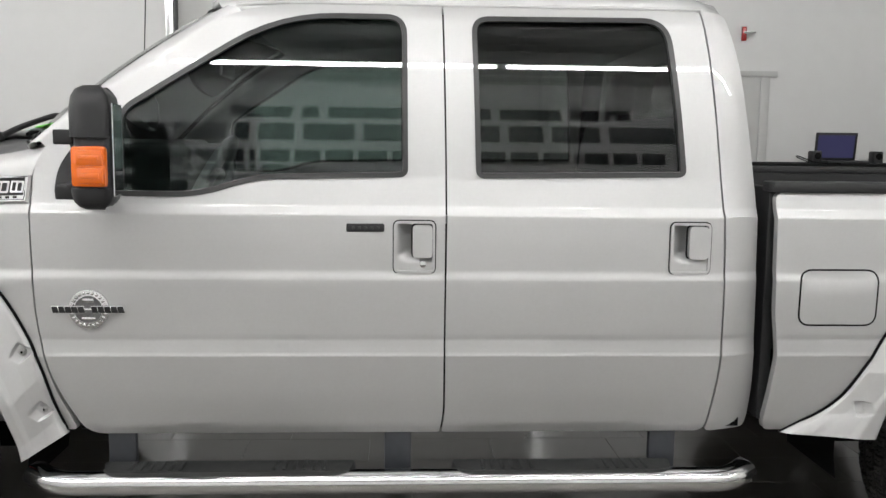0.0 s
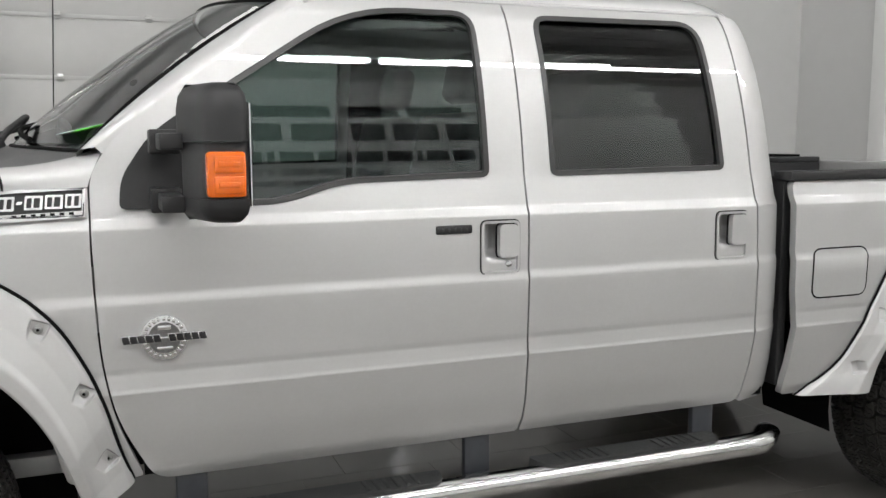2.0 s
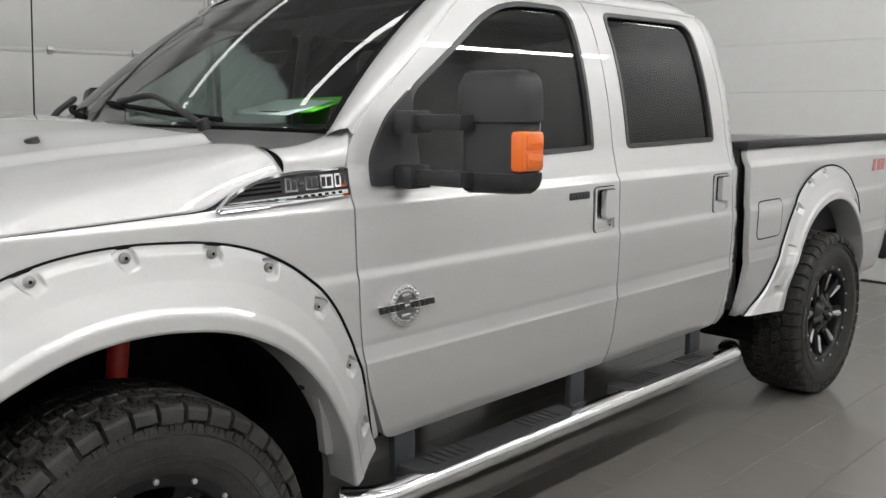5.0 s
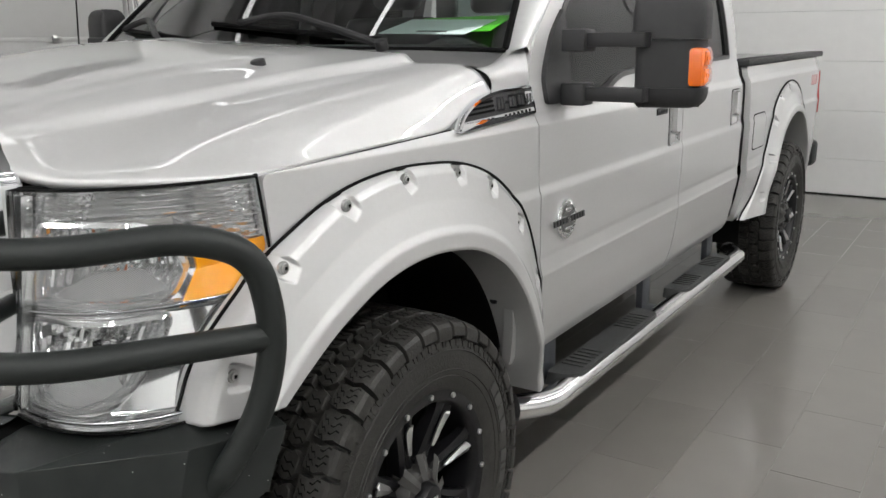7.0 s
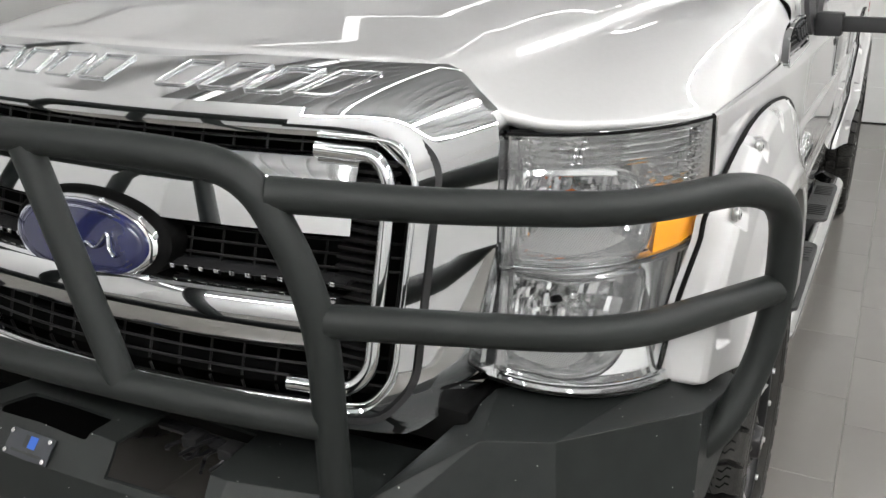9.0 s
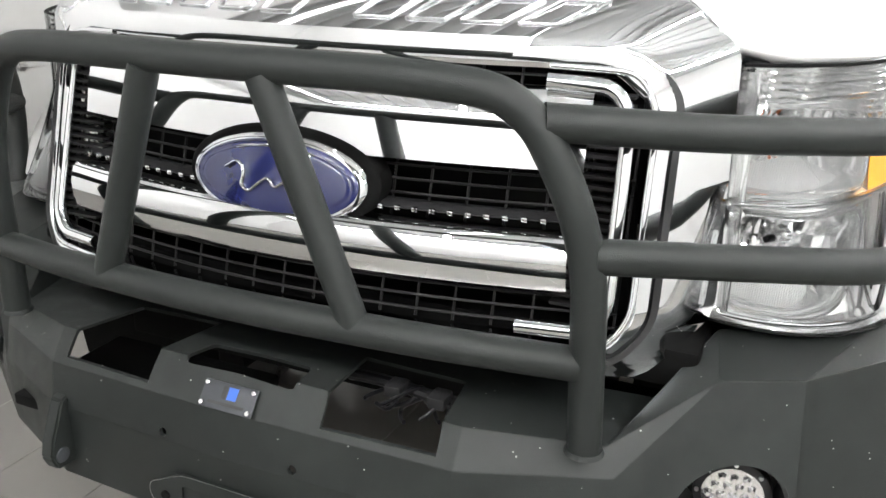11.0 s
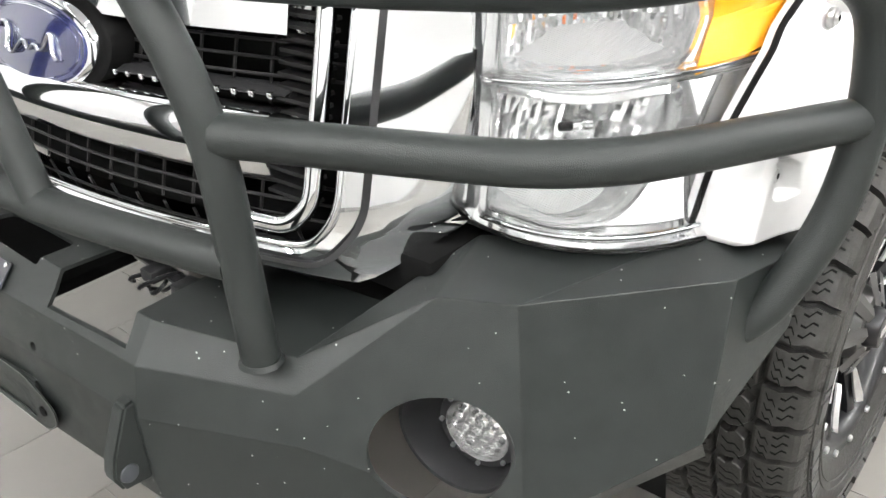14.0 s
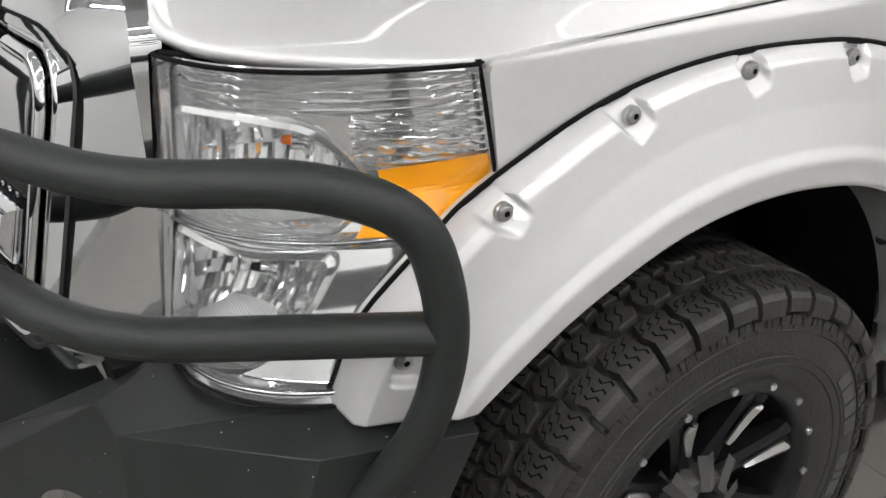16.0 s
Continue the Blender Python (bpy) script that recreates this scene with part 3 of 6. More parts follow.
for s in (-1, 1):
    d = door("front_door", FRONT, FRONTWIN, s, SIDEGLASS, "silver front door with a tinted window", 1.823)
    b, hy = door_handle(1.823, 1.276, s, d)
    bm = bmesh.new()
    disc(bm, (1.917, s * (hy + 0.002), 1.137), (0, s, 0), 0.011, 0.014, 20, bevel=0.002)
    part("key_lock", bm, CHROME, d, "chrome key lock")
    if s < 0:
        ky = width(1.74, 1.25)
        kp = part("keypad", boxed((1.672, -ky - 0.005, 1.239), (1.794, -ky + 0.01, 1.267), 0.006), PLASTIC, d, "black keypad with five buttons")
        for i in range(5):
            part("button", boxed((1.690 + i * 0.0195, -ky - 0.0065, 1.248), (1.700 + i * 0.0195, -ky - 0.0045, 1.258), 0.001), MATGREY, kp)
    d = door("rear_door", REAR, REARWIN, s, DARKGLASS, "silver rear door with dark privacy glass", 2.717)
    door_handle(2.717, 1.276, s, d)

# cab corner behind the rear door, roof, pillars
CORNER = round_poly([(2.878, 0.562, 0.02), (2.9075, 0.80, 0.1), (2.9015, 1.2, 0.1), (2.8915, 1.40, 0.1), (2.849, 1.972, 0.01), (2.925, 1.966, 0.03), (2.965, 1.80, 0.2), (2.995, 1.55, 0.2), (3.018, 1.38, 0.1), (3.028, 1.0, 0.1), (3.045, 0.70, 0.05), (3.038, 0.562, 0.02)], n=4)
for s in (-1, 1):
    side_panel("cab_corner", CORNER, [], PAINT, truck, s, "silver cab corner panel", form=lambda x, z: width(x, z) - 0.045 * max(0.0, (x - 2.90 + 0.03 * max(0.0, (z - 1.4) / 0.5)) / 0.12) ** 2)


def roof_z(x, y):
    return 2.085 - 0.05 * (abs(y) / 0.75) ** 2.4 - 0.95 * max(0.0, abs(y) - 0.745) - 0.045 * max(0.0, (1.55 - x) / 0.32) ** 2 - 0.035 * max(0, (x - 2.72) / 0.2) ** 2


rows = []
for i in range(41):
    v = -1 + 2 * i / 40
    y = 0.806 * v
    x_front = 1.10 + 0.16 * abs(v) ** 2.2
    rows.append([(x_front + (2.925 - x_front) * j / 24, y, max(roof_z(x_front + (2.925 - x_front) * j / 24, y), 1.955)) for j in range(25)])
bm = grid(rows)
bmesh.ops.recalc_face_normals(bm, faces=bm.faces)
roof = part("roof", bm, PAINT, truck, "silver roof panel", 180)
k = roof.modifiers.new("thick", "SOLIDIFY")
k.thickness, k.offset = 0.02, -1
bake(roof)
# drip moulding over the doors
for s in (-1, 1):
    bm = bmesh.new()
    tube(bm, [(x, s * (0.804 - 0.02 * max(0, (1.45 - x) / 0.2) ** 2), 1.976 - 0.02 * max(0, (1.45 - x) / 0.2) ** 2) for x in np.linspace(1.30, 2.85, 24)], 0.007, 10)
    part("roof_moulding", bm, PAINT, truck)

# windshield and its surround
WS_B = lambda v: Vector((0.43 + 0.25 * abs(v) ** 2.2, 0.905 * v, 1.515 - 0.012 * v * v))
WS_T = lambda v: Vector((1.085 + 0.175 * abs(v) ** 2.2, 0.755 * v, 2.005 - 0.05 * v * v))
rows = []
for i in range(33):
    v = -1 + 2 * i / 32
    a, b = WS_B(v), WS_T(v)
    rows.append([a.lerp(b, j / 12) + Vector((-0.02, 0, 0.02)) * (4 * (j / 12) * (1 - j / 12)) for j in range(13)])
bm = grid(rows)
bmesh.ops.recalc_face_normals(bm, faces=bm.faces)
ws = part("windshield", bm, WINDSHIELD, truck, "clear curved windshield", 180)
for name, line in (("seal", [WS_B(-1 + 2 * i / 24) for i in range(25)]), ("seal", [WS_T(-1 + 2 * i / 24) for i in range(25)])):
    part(name, tubed(line, 0.006, 8), BLACK, ws)
for s in (-1, 1):
    a, b = WS_B(s), WS_T(s)
    part("seal", tubed([a.lerp(b, j / 12) + Vector((-0.02, 0, 0.02)) * (4 * (j / 12) * (1 - j / 12)) for j in range(13)], 0.011, 8), BLACK, ws)
    # windshield pillar: from the glass edge round to the door
    rows = []
    for j in range(-1, 13):
        u = j / 12 if j >= 0 else -0.04
        p = a.lerp(b, u) + Vector((-0.02, 0, 0.02)) * (4 * u * (1 - u))
        q = Vector((0.735 + u * 0.575, 0, 1.53 + u * 0.425))
        q.y = s * (width(q.x, q.z) - 0.003)
        mid = p.lerp(q, 0.55) + Vector((-0.012, s * 0.014, 0.008))
        rows.append([p + Vector((0.004, 0, 0.003)), p.lerp(mid, 0.5) + Vector((-0.004, s * 0.006, 0.004)), mid, mid.lerp(q, 0.5) + Vector((-0.002, s * 0.006, 0.0)), q, q + Vector((0.05, -s * 0.005, -0.05))])
    bm = grid(rows)
    bmesh.ops.recalc_face_normals(bm, faces=bm.faces)
    part("pillar", bm, PAINT, truck, "silver windshield pillar", 60)

# rear cab wall with its window
bm = bmesh.new()
box(bm, (2.96, -0.90, 0.6), (3.0, 0.90, 1.45))
for y0, y1, z0, z1 in ((-0.79, -0.66, 1.45, 1.93), (0.66, 0.79, 1.45, 1.93), (-0.66, 0.66, 1.86, 1.96)):
    box(bm, (2.91, y0, z0), (2.95, y1, z1))
part("cab_back", bm, PAINT, truck, "silver back wall of the cab")
part("rear_window", boxed((2.93, -0.66, 1.45), (2.935, 0.66, 1.86)), SIDEGLASS, truck, "dark rear cab window")

# inner body behind the panel gaps
for s in (-1, 1):
    a, b = sorted((s * 0.945, s * 0.86))
    part("inner_sill", boxed((0.80, a, 0.575), (3.0, b, 1.08)), BLACK, truck, "dark inner door shell")
part("cab_floor", boxed((0.6, -0.855, 0.575), (3.0, 0.855, 0.63)), BLACK, truck, "dark cab floor")
for s in (-1, 1):
    bm = bmesh.new()
    for x0, x1 in ((1.90, 2.08), (2.80, 2.90)):
        rows = [[(x, s * (width(2.0, z) - 0.06), z) for z in np.linspace(1.29, 1.95, 12)] for x in (x0, x1)]
        k = grid(rows)
        k.to_mesh(tmp := bpy.data.meshes.new("tmp"))
        bm.from_mesh(tmp)
        k.free()
    part("pillar_trim", bm, BLACK, truck, "dark inner door pillar")

# front fenders
FENDER = round_poly([(-0.378, 1.292, 0.02), (0.275, 1.318, 0.02), (0.33, 1.360, 0.05), (0.40, 1.386, 0.05), (0.486, 1.397, 0.05), (0.688, 1.405, 0.004), (0.687, 1.20, 0.1), (0.698, 0.93, 0.1), (0.730, 0.76, 0.1), (0.80, 0.58, 0.02),
                     (0.60, 0.58, 0.02), (0.52, 0.90, 0.1), (0.30, 1.10, 0.1), (0.05, 1.15, 0.1), (-0.2, 1.10, 0.1), (-0.42, 0.93, 0.1), (-0.60, 0.89, 0.02), (-0.36, 1.13, 0.03)], n=4)
for s in (-1, 1):
    f = side_panel("fender", FENDER, [], PAINT, truck, s, "silver front fender")
    # fender badge: a dark panel in a chrome frame with plain raised bars
    B = round_poly([(0.262, 1.3105, 0.006), (0.678, 1.329, 0.004), (0.684, 1.409, 0.006), (0.486, 1.402, 0.06), (0.398, 1.389, 0.05), (0.318, 1.360, 0.05)], n=5)
    side_panel("badge", offset_poly(B, 0.004), [], PLASTIC, f, s, "dark badge panel in a chrome frame", inset=-0.008, thick=0.012, zs=COARSE)
    side_panel("badge_frame", B, [offset_poly(B, 0.0075)], CHROME, f, s, "chrome badge frame", inset=-0.014, thick=0.018, zs=COARSE)
    side_panel("badge_strip", round_poly([(0.290, 1.3185, 0.002), (0.672, 1.335, 0.002), (0.674, 1.346, 0.002), (0.305, 1.333, 0.002)], n=2), [], PAINT, f, s, "bright strip with small dark bars", inset=-0.0115, thick=0.01, zs=[])
    x = 0.468
    for w in (0.040, 0.014, 0.044, 0.044, 0.040):
        low, top = (1.349, 1.386) if w > 0.02 else (1.364, 1.372)
        k = (x - 0.468) * 0.03
        side_panel("raised_bar", round_poly([(x, low + k, 0.003), (x + w, low + k, 0.003), (x + w + 0.004, top + k, 0.003), (x + 0.004, top + k, 0.003)], n=2), [], CHROME, f, s, "plain chrome bar", inset=-0.0135, thick=0.008, zs=[])
        if w > 0.02:
            for a, b in ((0.006, 0.017), (0.023, 0.036)):
                side_panel("bar_core", round_poly([(x + a, low + k + 0.006, 0.002), (x + w * b / 0.042, low + k + 0.006, 0.002), (x + w * b / 0.042 + 0.003, top + k - 0.006, 0.002), (x + a + 0.003, top + k - 0.006, 0.002)], n=2), [], PLASTIC, f, s, "dark core of the bar", inset=-0.0145, thick=0.004, zs=[])
        x += w + 0.005
    for i in range(3):
        z = 1.346 + i * 0.012
        side_panel("louvre", round_poly([(0.322 + i * 0.022, z, 0.002), (0.460, z + 0.004, 0.002), (0.460, z + 0.010, 0.002), (0.334 + i * 0.022, z + 0.006, 0.002)], n=2), [], BLACK, f, s, inset=-0.011, thick=0.006, zs=[])
    for i in range(15):
        if i not in (6, 7):
            x = 0.318 + i * 0.023
            z = 1.3235 + (x - 0.3) * 0.038
            side_panel("small_bar", [(x, z), (x + 0.012, z), (x + 0.012, z + 0.007), (x, z + 0.007)], [], BLACK, f, s, inset=-0.0130, thick=0.004, zs=[])
    # round engine emblem on the front door
    ey = width(0.866, 0.99)
    bm = bmesh.new()
    disc(bm, (0.866, s * (ey + 0.003), 0.99), (0, s, 0), 0.063, 0.012, 48, bevel=0.003)
    em = part("emblem", bm, CHROME, truck, "round chrome emblem with a toothed rim and plain bars")
    for i in range(24):
        a = 2 * math.pi * i / 24
        bm = bmesh.new()
        box(bm, (-0.005, -0.002, -0.004), (0.005, 0.002, 0.004), 0.001, Matrix.Translation((0.866 + 0.053 * math.cos(a), s * (ey + 0.0105), 0.99 + 0.053 * math.sin(a))) @ Matrix.Rotation(-a, 4, "Y"))
        part("tooth", bm, STEEL, em)
    bm = bmesh.new()
    disc(bm, (0.866, s * (ey + 0.010), 0.99), (0, s, 0), 0.043, 0.003, 40)
    part("ring_field", bm, material("emblem_grey", (0.24, 0.24, 0.24), 0.3, 1.0, grain=0.25, grain_size=160), em)
    part("raised_bar", boxed((0.848, s * (ey + 0.011) - 0.003, 1.012), (0.884, s * (ey + 0.011) + 0.003, 1.026), 0.002), CHROME, em)
    part("raised_bar", boxed((0.845, s * (ey + 0.011) - 0.003, 0.957), (0.888, s * (ey + 0.011) + 0.003, 0.966), 0.002), CHROME, em)
    nb = part("name_bar", boxed((0.760, s * (ey + 0.011) - 0.003, 0.987), (0.972, s * (ey + 0.011) + 0.003, 0.994), 0.002), CHROME, em, "chrome bar with plain dark blocks")
    for i in range(11):
        if i != 5:
            lean = Matrix.Shear("XZ", 4, (0.0, 0.0))
            lean[0][2] = -0.22 * s * -1
            for dx, dz, out, mat, name in ((0.0100, 0.0118, 0.0135, CHROME, "block_rim"), (0.0086, 0.0098, 0.0160, PLASTIC, "block")):
                m = Matrix.Translation((0.765 + 0.0203 * i, s * (ey + out), 0.9905)) @ lean
                part(name, boxed((-dx, -0.002, -dz), (dx, 0.002, dz), 0.001, m), mat, nb)


# hood
def hood_point(u, a):
    """u from the nose to the cowl, a from the middle (0) to the side seam (1)."""
    A = [0, 0.54, 0.60, 0.70, 0.735, 0.85, 1.0]
    fx = np.interp(a, A, [-0.735, -0.700, -0.700, -0.722, -0.690, -0.548, -0.385])
    fy = np.interp(a, A, [0, 0.53, 0.585, 0.685, 0.725, 0.845, 0.962])
    fz = np.interp(a, A, [1.402, 1.400, 1.392, 1.318, 1.304, 1.300, 1.299])
    R = [0, 0.8, 0.9, 1.0]
    rx = np.interp(a, R, [0.24, 0.363, 0.445, 0.482])
    ry = np.interp(a, R, [0, 0.787, 0.905, 0.968])
    rz = np.interp(a, [0, 0.8, 0.86, 0.93, 1.0], [1.525, 1.478, 1.479, 1.476, 1.398])
    x, y, z = fx + (rx - fx) * u, fy + (ry - fy) * u, fz + (rz - fz) * u
    if a > 0.60:   # the shoulder rolls down to the side seam
        t = (a - 0.60) / 0.40
        side = float(np.interp(x, [-0.385, 0.25, 0.318, 0.398, 0.486], [1.299, 1.322, 1.362, 1.391, 1.402]))
        end = (fz1 := 1.299) + (1.402 - fz1) * u
        z -= (end - side) * (1 - (1 - t ** 2.2) ** 0.62)
        k = t ** 3
        y = y * (1 - k) + (width(x, z) - 0.002) * k
    bulge = 4 * u * (1 - u)
    z += bulge * (0.030 * (1 - a * a) + 0.040 * max(0.0, 1 - abs(a - 0.80) / 0.20) ** 1.5 * (1 - 0.4 * u))
    return x, y, z


def soften(g, sig, axis):
    """A Gaussian blur along one axis that keeps the rim where it is."""
    r = int(3 * sig)
    k = np.exp(-0.5 * (np.arange(-r, r + 1) / sig) ** 2)
    k /= k.sum()
    g = np.moveaxis(g, axis, 0)
    lo, hi = 2 * g[:1] - g[r:0:-1], 2 * g[-1:] - g[-2:-r - 2:-1]
    e = np.concatenate([lo, g, hi])
    out = sum(w * e[n:n + len(g)] for n, w in enumerate(k))
    return np.moveaxis(out, 0, axis)


NA, NU = 160, 60
half = np.array([[hood_point(j / NU, k / NA) for j in range(NU + 1)] for k in range(NA + 1)])
sheet = np.concatenate([half[:0:-1] * (1, -1, 1), half])
sheet = soften(soften(sheet, 7.0, 0), 2.0, 1)
rows = []
for r in sheet:
    out = []
    for j, (x, y, z) in enumerate(r):
        u = j / NU
        edge = 0.585 + 0.205 * u ** 0.8
        k = min(1.0, max(0.0, (edge + 0.018 - abs(y)) / 0.036))
        z += (0.010 + 0.014 * u) * k * k * (3 - 2 * k) * min(1.0, u * 5)
        z -= 0.004 * max(0.0, 1 - u / 0.05) ** 2   # the nose rolls over
        out.append((float(x), float(y), float(z)))
    rows.append(out)
bm = grid(rows)
bmesh.ops.recalc_face_normals(bm, faces=bm.faces)
hood = part("hood", bm, PAINT, truck, "silver hood with a raised centre", 180)
k = hood.modifiers.new("thick", "SOLIDIFY")
k.thickness, k.offset = 0.018, -1
bake(hood)
for s in (-1, 1):
    for x, y in ((0.05, 0.36), (-0.02, 0.62)):
        bm = bmesh.new()
        disc(bm, (x, s * y, 1.50 if y < 0.5 else 1.485), (-0.3, 0, 1), 0.018, 0.02, 16, bevel=0.004)
        part("washer_jet", bm, PLASTIC, hood, "small black washer jet")
# shade of the gap below the hood's edge, drawn as a thin black tube
for s in (-1, 1):
    line = [(-0.70 + 0.315 * i / 12, s * (0.70 + 0.255 * i / 12), 1.293) for i in range(13)] + [(x, s * (width(x, 1.30) - 0.014), 1.293 + (x + 0.38) * 0.036) for x in np.linspace(-0.37, 0.26, 20)]
    part("hood_gap_line", tubed(line, 0.0042, 8), BLACK, truck, "dark line for the shaded gap below the hood")
# silver fender corners beside the cowl, the cowl and the wipers
EDGE = [Vector(p) for p in ((0.460, 0.936, 1.460), (0.53, 0.934, 1.464), (0.60, 0.926, 1.474), (0.66, 0.914, 1.488), (0.715, 0.906, 1.510), (0.752, 0.908, 1.536))]


def along(line, f):
    k = min(int(f * (len(line) - 1)), len(line) - 2)
    return line[k].lerp(line[k + 1], f * (len(line) - 1) - k)


for s in (-1, 1):
    rows = []
    for i in range(17):
        f = i / 16
        x = 0.484 + 0.204 * f
        lo = Vector((x, width(x, 1.402) - 0.004, 1.399 + 0.007 * f))
        hi = along(EDGE, f)
        row = []
        for j in range(9):
            g = j / 8
            p = lo.lerp(hi, g) + Vector((0.008 * (1 - f) - 0.004 * f, 0.014, 0.007)) * (4 * g * (1 - g))
            row.append((p.x, s * p.y, p.z))
        row += [(hi.x, s * (hi.y - 0.006), hi.z - 0.001), (hi.x, s * (hi.y - 0.04), hi.z - 0.010)]
        rows.append(row)
    bm = grid(rows)
    bm.normal_update()
    if sum(q.normal.y * s for q in bm.faces) < 0:
        bmesh.ops.reverse_faces(bm, faces=bm.faces)
    cap = part("fender_cap", bm, PAINT, truck, "silver fender corner beside the cowl", 50)
    seam = [Vector(p) + Vector((-0.003, -s * 0.003, -0.002)) for p in rows[0][:9]]
    part("gap_line", tubed(seam, 0.0035, 6), BLACK, cap, "dark gap behind the hood")
rows = []
for i in range(65):
    w = -1 + 2 * i / 64
    a = abs(w)
    if a <= 0.75:
        x, y, z = hood_point(1.0, a / 0.75 * 0.92)
        p, v = Vector((x - 0.012, y, z - 0.008)), a / 0.75 * 0.78
    else:
        f = (a - 0.75) / 0.25
        p, v = along(EDGE, f) + Vector((-0.004, 0, -0.006)), 0.78 + 0.22 * f
    p.y = math.copysign(p.y, w)
    q = WS_B(math.copysign(v, w)) + Vector((0.01, 0, -0.002))
    rows.append([p, p.lerp(q, 0.08) + Vector((0, 0, -0.002)), p.lerp(q, 0.35) + Vector((0, 0, -0.004)), p.lerp(q, 0.7) + Vector((0, 0, 0.001)), q])
bm = grid(rows)
bmesh.ops.recalc_face_normals(bm, faces=bm.faces)
part("cowl", bm, COWL, truck, "grey plastic cowl below the windshield", 40)
for y0, y1, y2, y3 in ((-0.64, -0.235, -0.60, 0.08), (0.10, 0.46, 0.12, 0.74)):
    w = thing("wiper", "", "")
    w.parent = truck
    front = lambda y, up: WS_B(y / 0.905).lerp(WS_T(y / 0.905), up) + Vector((-0.030, 0, 0.012))
    a = Vector((0.445 if y0 < 0 else 0.30, y0, 1.520))
    part("arm", tubed(smooth_path([a, a.lerp(front(y1, 0.15), 0.35) + Vector((-0.01, 0, 0.012)), front(y1, 0.16) + Vector((-0.015, 0, 0.012)), front(y1 + 0.16, 0.115) + Vector((-0.01, 0, 0.006))], 0.08), 0.011, 8), PLASTIC, w)
    bm = bmesh.new()
    disc(bm, a + Vector((0.0, 0.0, 0.002)), (-0.4, 0, 1), 0.019, 0.03, 16, bevel=0.004)
    part("pivot", bm, PLASTIC, w)
    part("blade", tubed([front(y2 + (y3 - y2) * k / 10, 0.030 + 0.10 * k / 10) + Vector((0.010, 0, -0.002)) for k in range(11)], 0.0085, 8), BLACK, w)

# bed
BED = round_poly([(3.072, 0.60, 0.02), (3.095, 0.85, 0.05), (3.075, 0.98, 0.05), (3.068, 1.375, 0.03), (5.028, 1.375, 0.03), (5.068, 1.0, 0.1), (5.035, 0.57, 0.03), (4.50, 0.57, 0.02), (4.45, 0.90, 0.1), (4.25, 1.10, 0.1), (3.967, 1.15, 0.1), (3.68, 1.08, 0.1), (3.50, 0.90, 0.1), (3.42, 0.57, 0.02), (3.085, 0.565, 0.02)], n=4)
for s in (-1, 1):
    b = side_panel("bed_side", BED, [], PAINT, truck, s, "silver bed side")
    bm = boxed((3.055, min(s * 0.998, s * 0.90), 1.375), (5.02, max(s * 0.998, s * 0.90), 1.41), 0.008)
    part("rail_cap", bm, PLASTIC, b, "black plastic bed rail cap")
    part("inner_wall", boxed((3.07, min(s * 0.90, s * 0.93), 0.85), (5.03, max(s * 0.90, s * 0.93), 1.375)), PLASTIC, b, "black bed liner wall")
    fd = round_poly([(3.155, 0.94, 0.04), (3.415, 0.94, 0.04), (3.415, 1.124, 0.04), (3.155, 1.124, 0.04)], n=5)
    side_panel("fuel_gap", offset_poly(fd, -0.003), [offset_poly(fd, 0.003)], BLACK, b, s, "dark line round the fuel door", inset=-0.0012, thick=0.002, zs=COARSE)
    side_panel("fuel_door", offset_poly(fd, 0.003), [], PAINT, b, s, "silver fuel door", inset=-0.002, thick=0.006, zs=COARSE)
    tl = round_poly([(4.925, 1.0, 0.01), (5.08, 1.0, 0.01), (5.075, 1.28, 0.01), (4.975, 1.28, 0.02)], n=3)
    side_panel("tail_lamp", tl, [], RED, b, s, "red tail lamp", inset=-0.006, thick=0.03, zs=COARSE)
    for i, w in enumerate((0.05, 0.06, 0.055)):
        x = 4.63 + i * 0.07
        side_panel("decal", [(x, 1.20), (x + w, 1.20), (x + w + 0.012, 1.265), (x + 0.012, 1.265)], [], RED, b, s, "plain red decal bar", inset=-0.0015, thick=0.002, zs=[])
part("bed_floor", boxed((3.07, -0.93, 0.84), (5.03, 0.93, 0.88)), PLASTIC, truck, "black bed floor")
part("bed_front", boxed((3.062, -0.95, 0.6), (3.10, 0.95, 1.39), 0.006), PLASTIC, truck, "black front wall of the bed")
part("tailgate", boxed((5.015, -0.93, 0.72), (5.085, 0.93, 1.39), 0.015), PAINT, truck, "silver tailgate")
bm = bmesh.new()
box(bm, (5.095, -0.98, 0.60), (5.26, 0.98, 0.78), 0.03)
part("rear_bumper", bm, COAT, truck, "dark rear bumper")
for y in (-0.46, 0.38):
    part("frame_rail", boxed((-0.6, y, 0.46), (5.1, y + 0.08, 0.60), 0.012), BLACK, truck, "dark chassis frame rail")


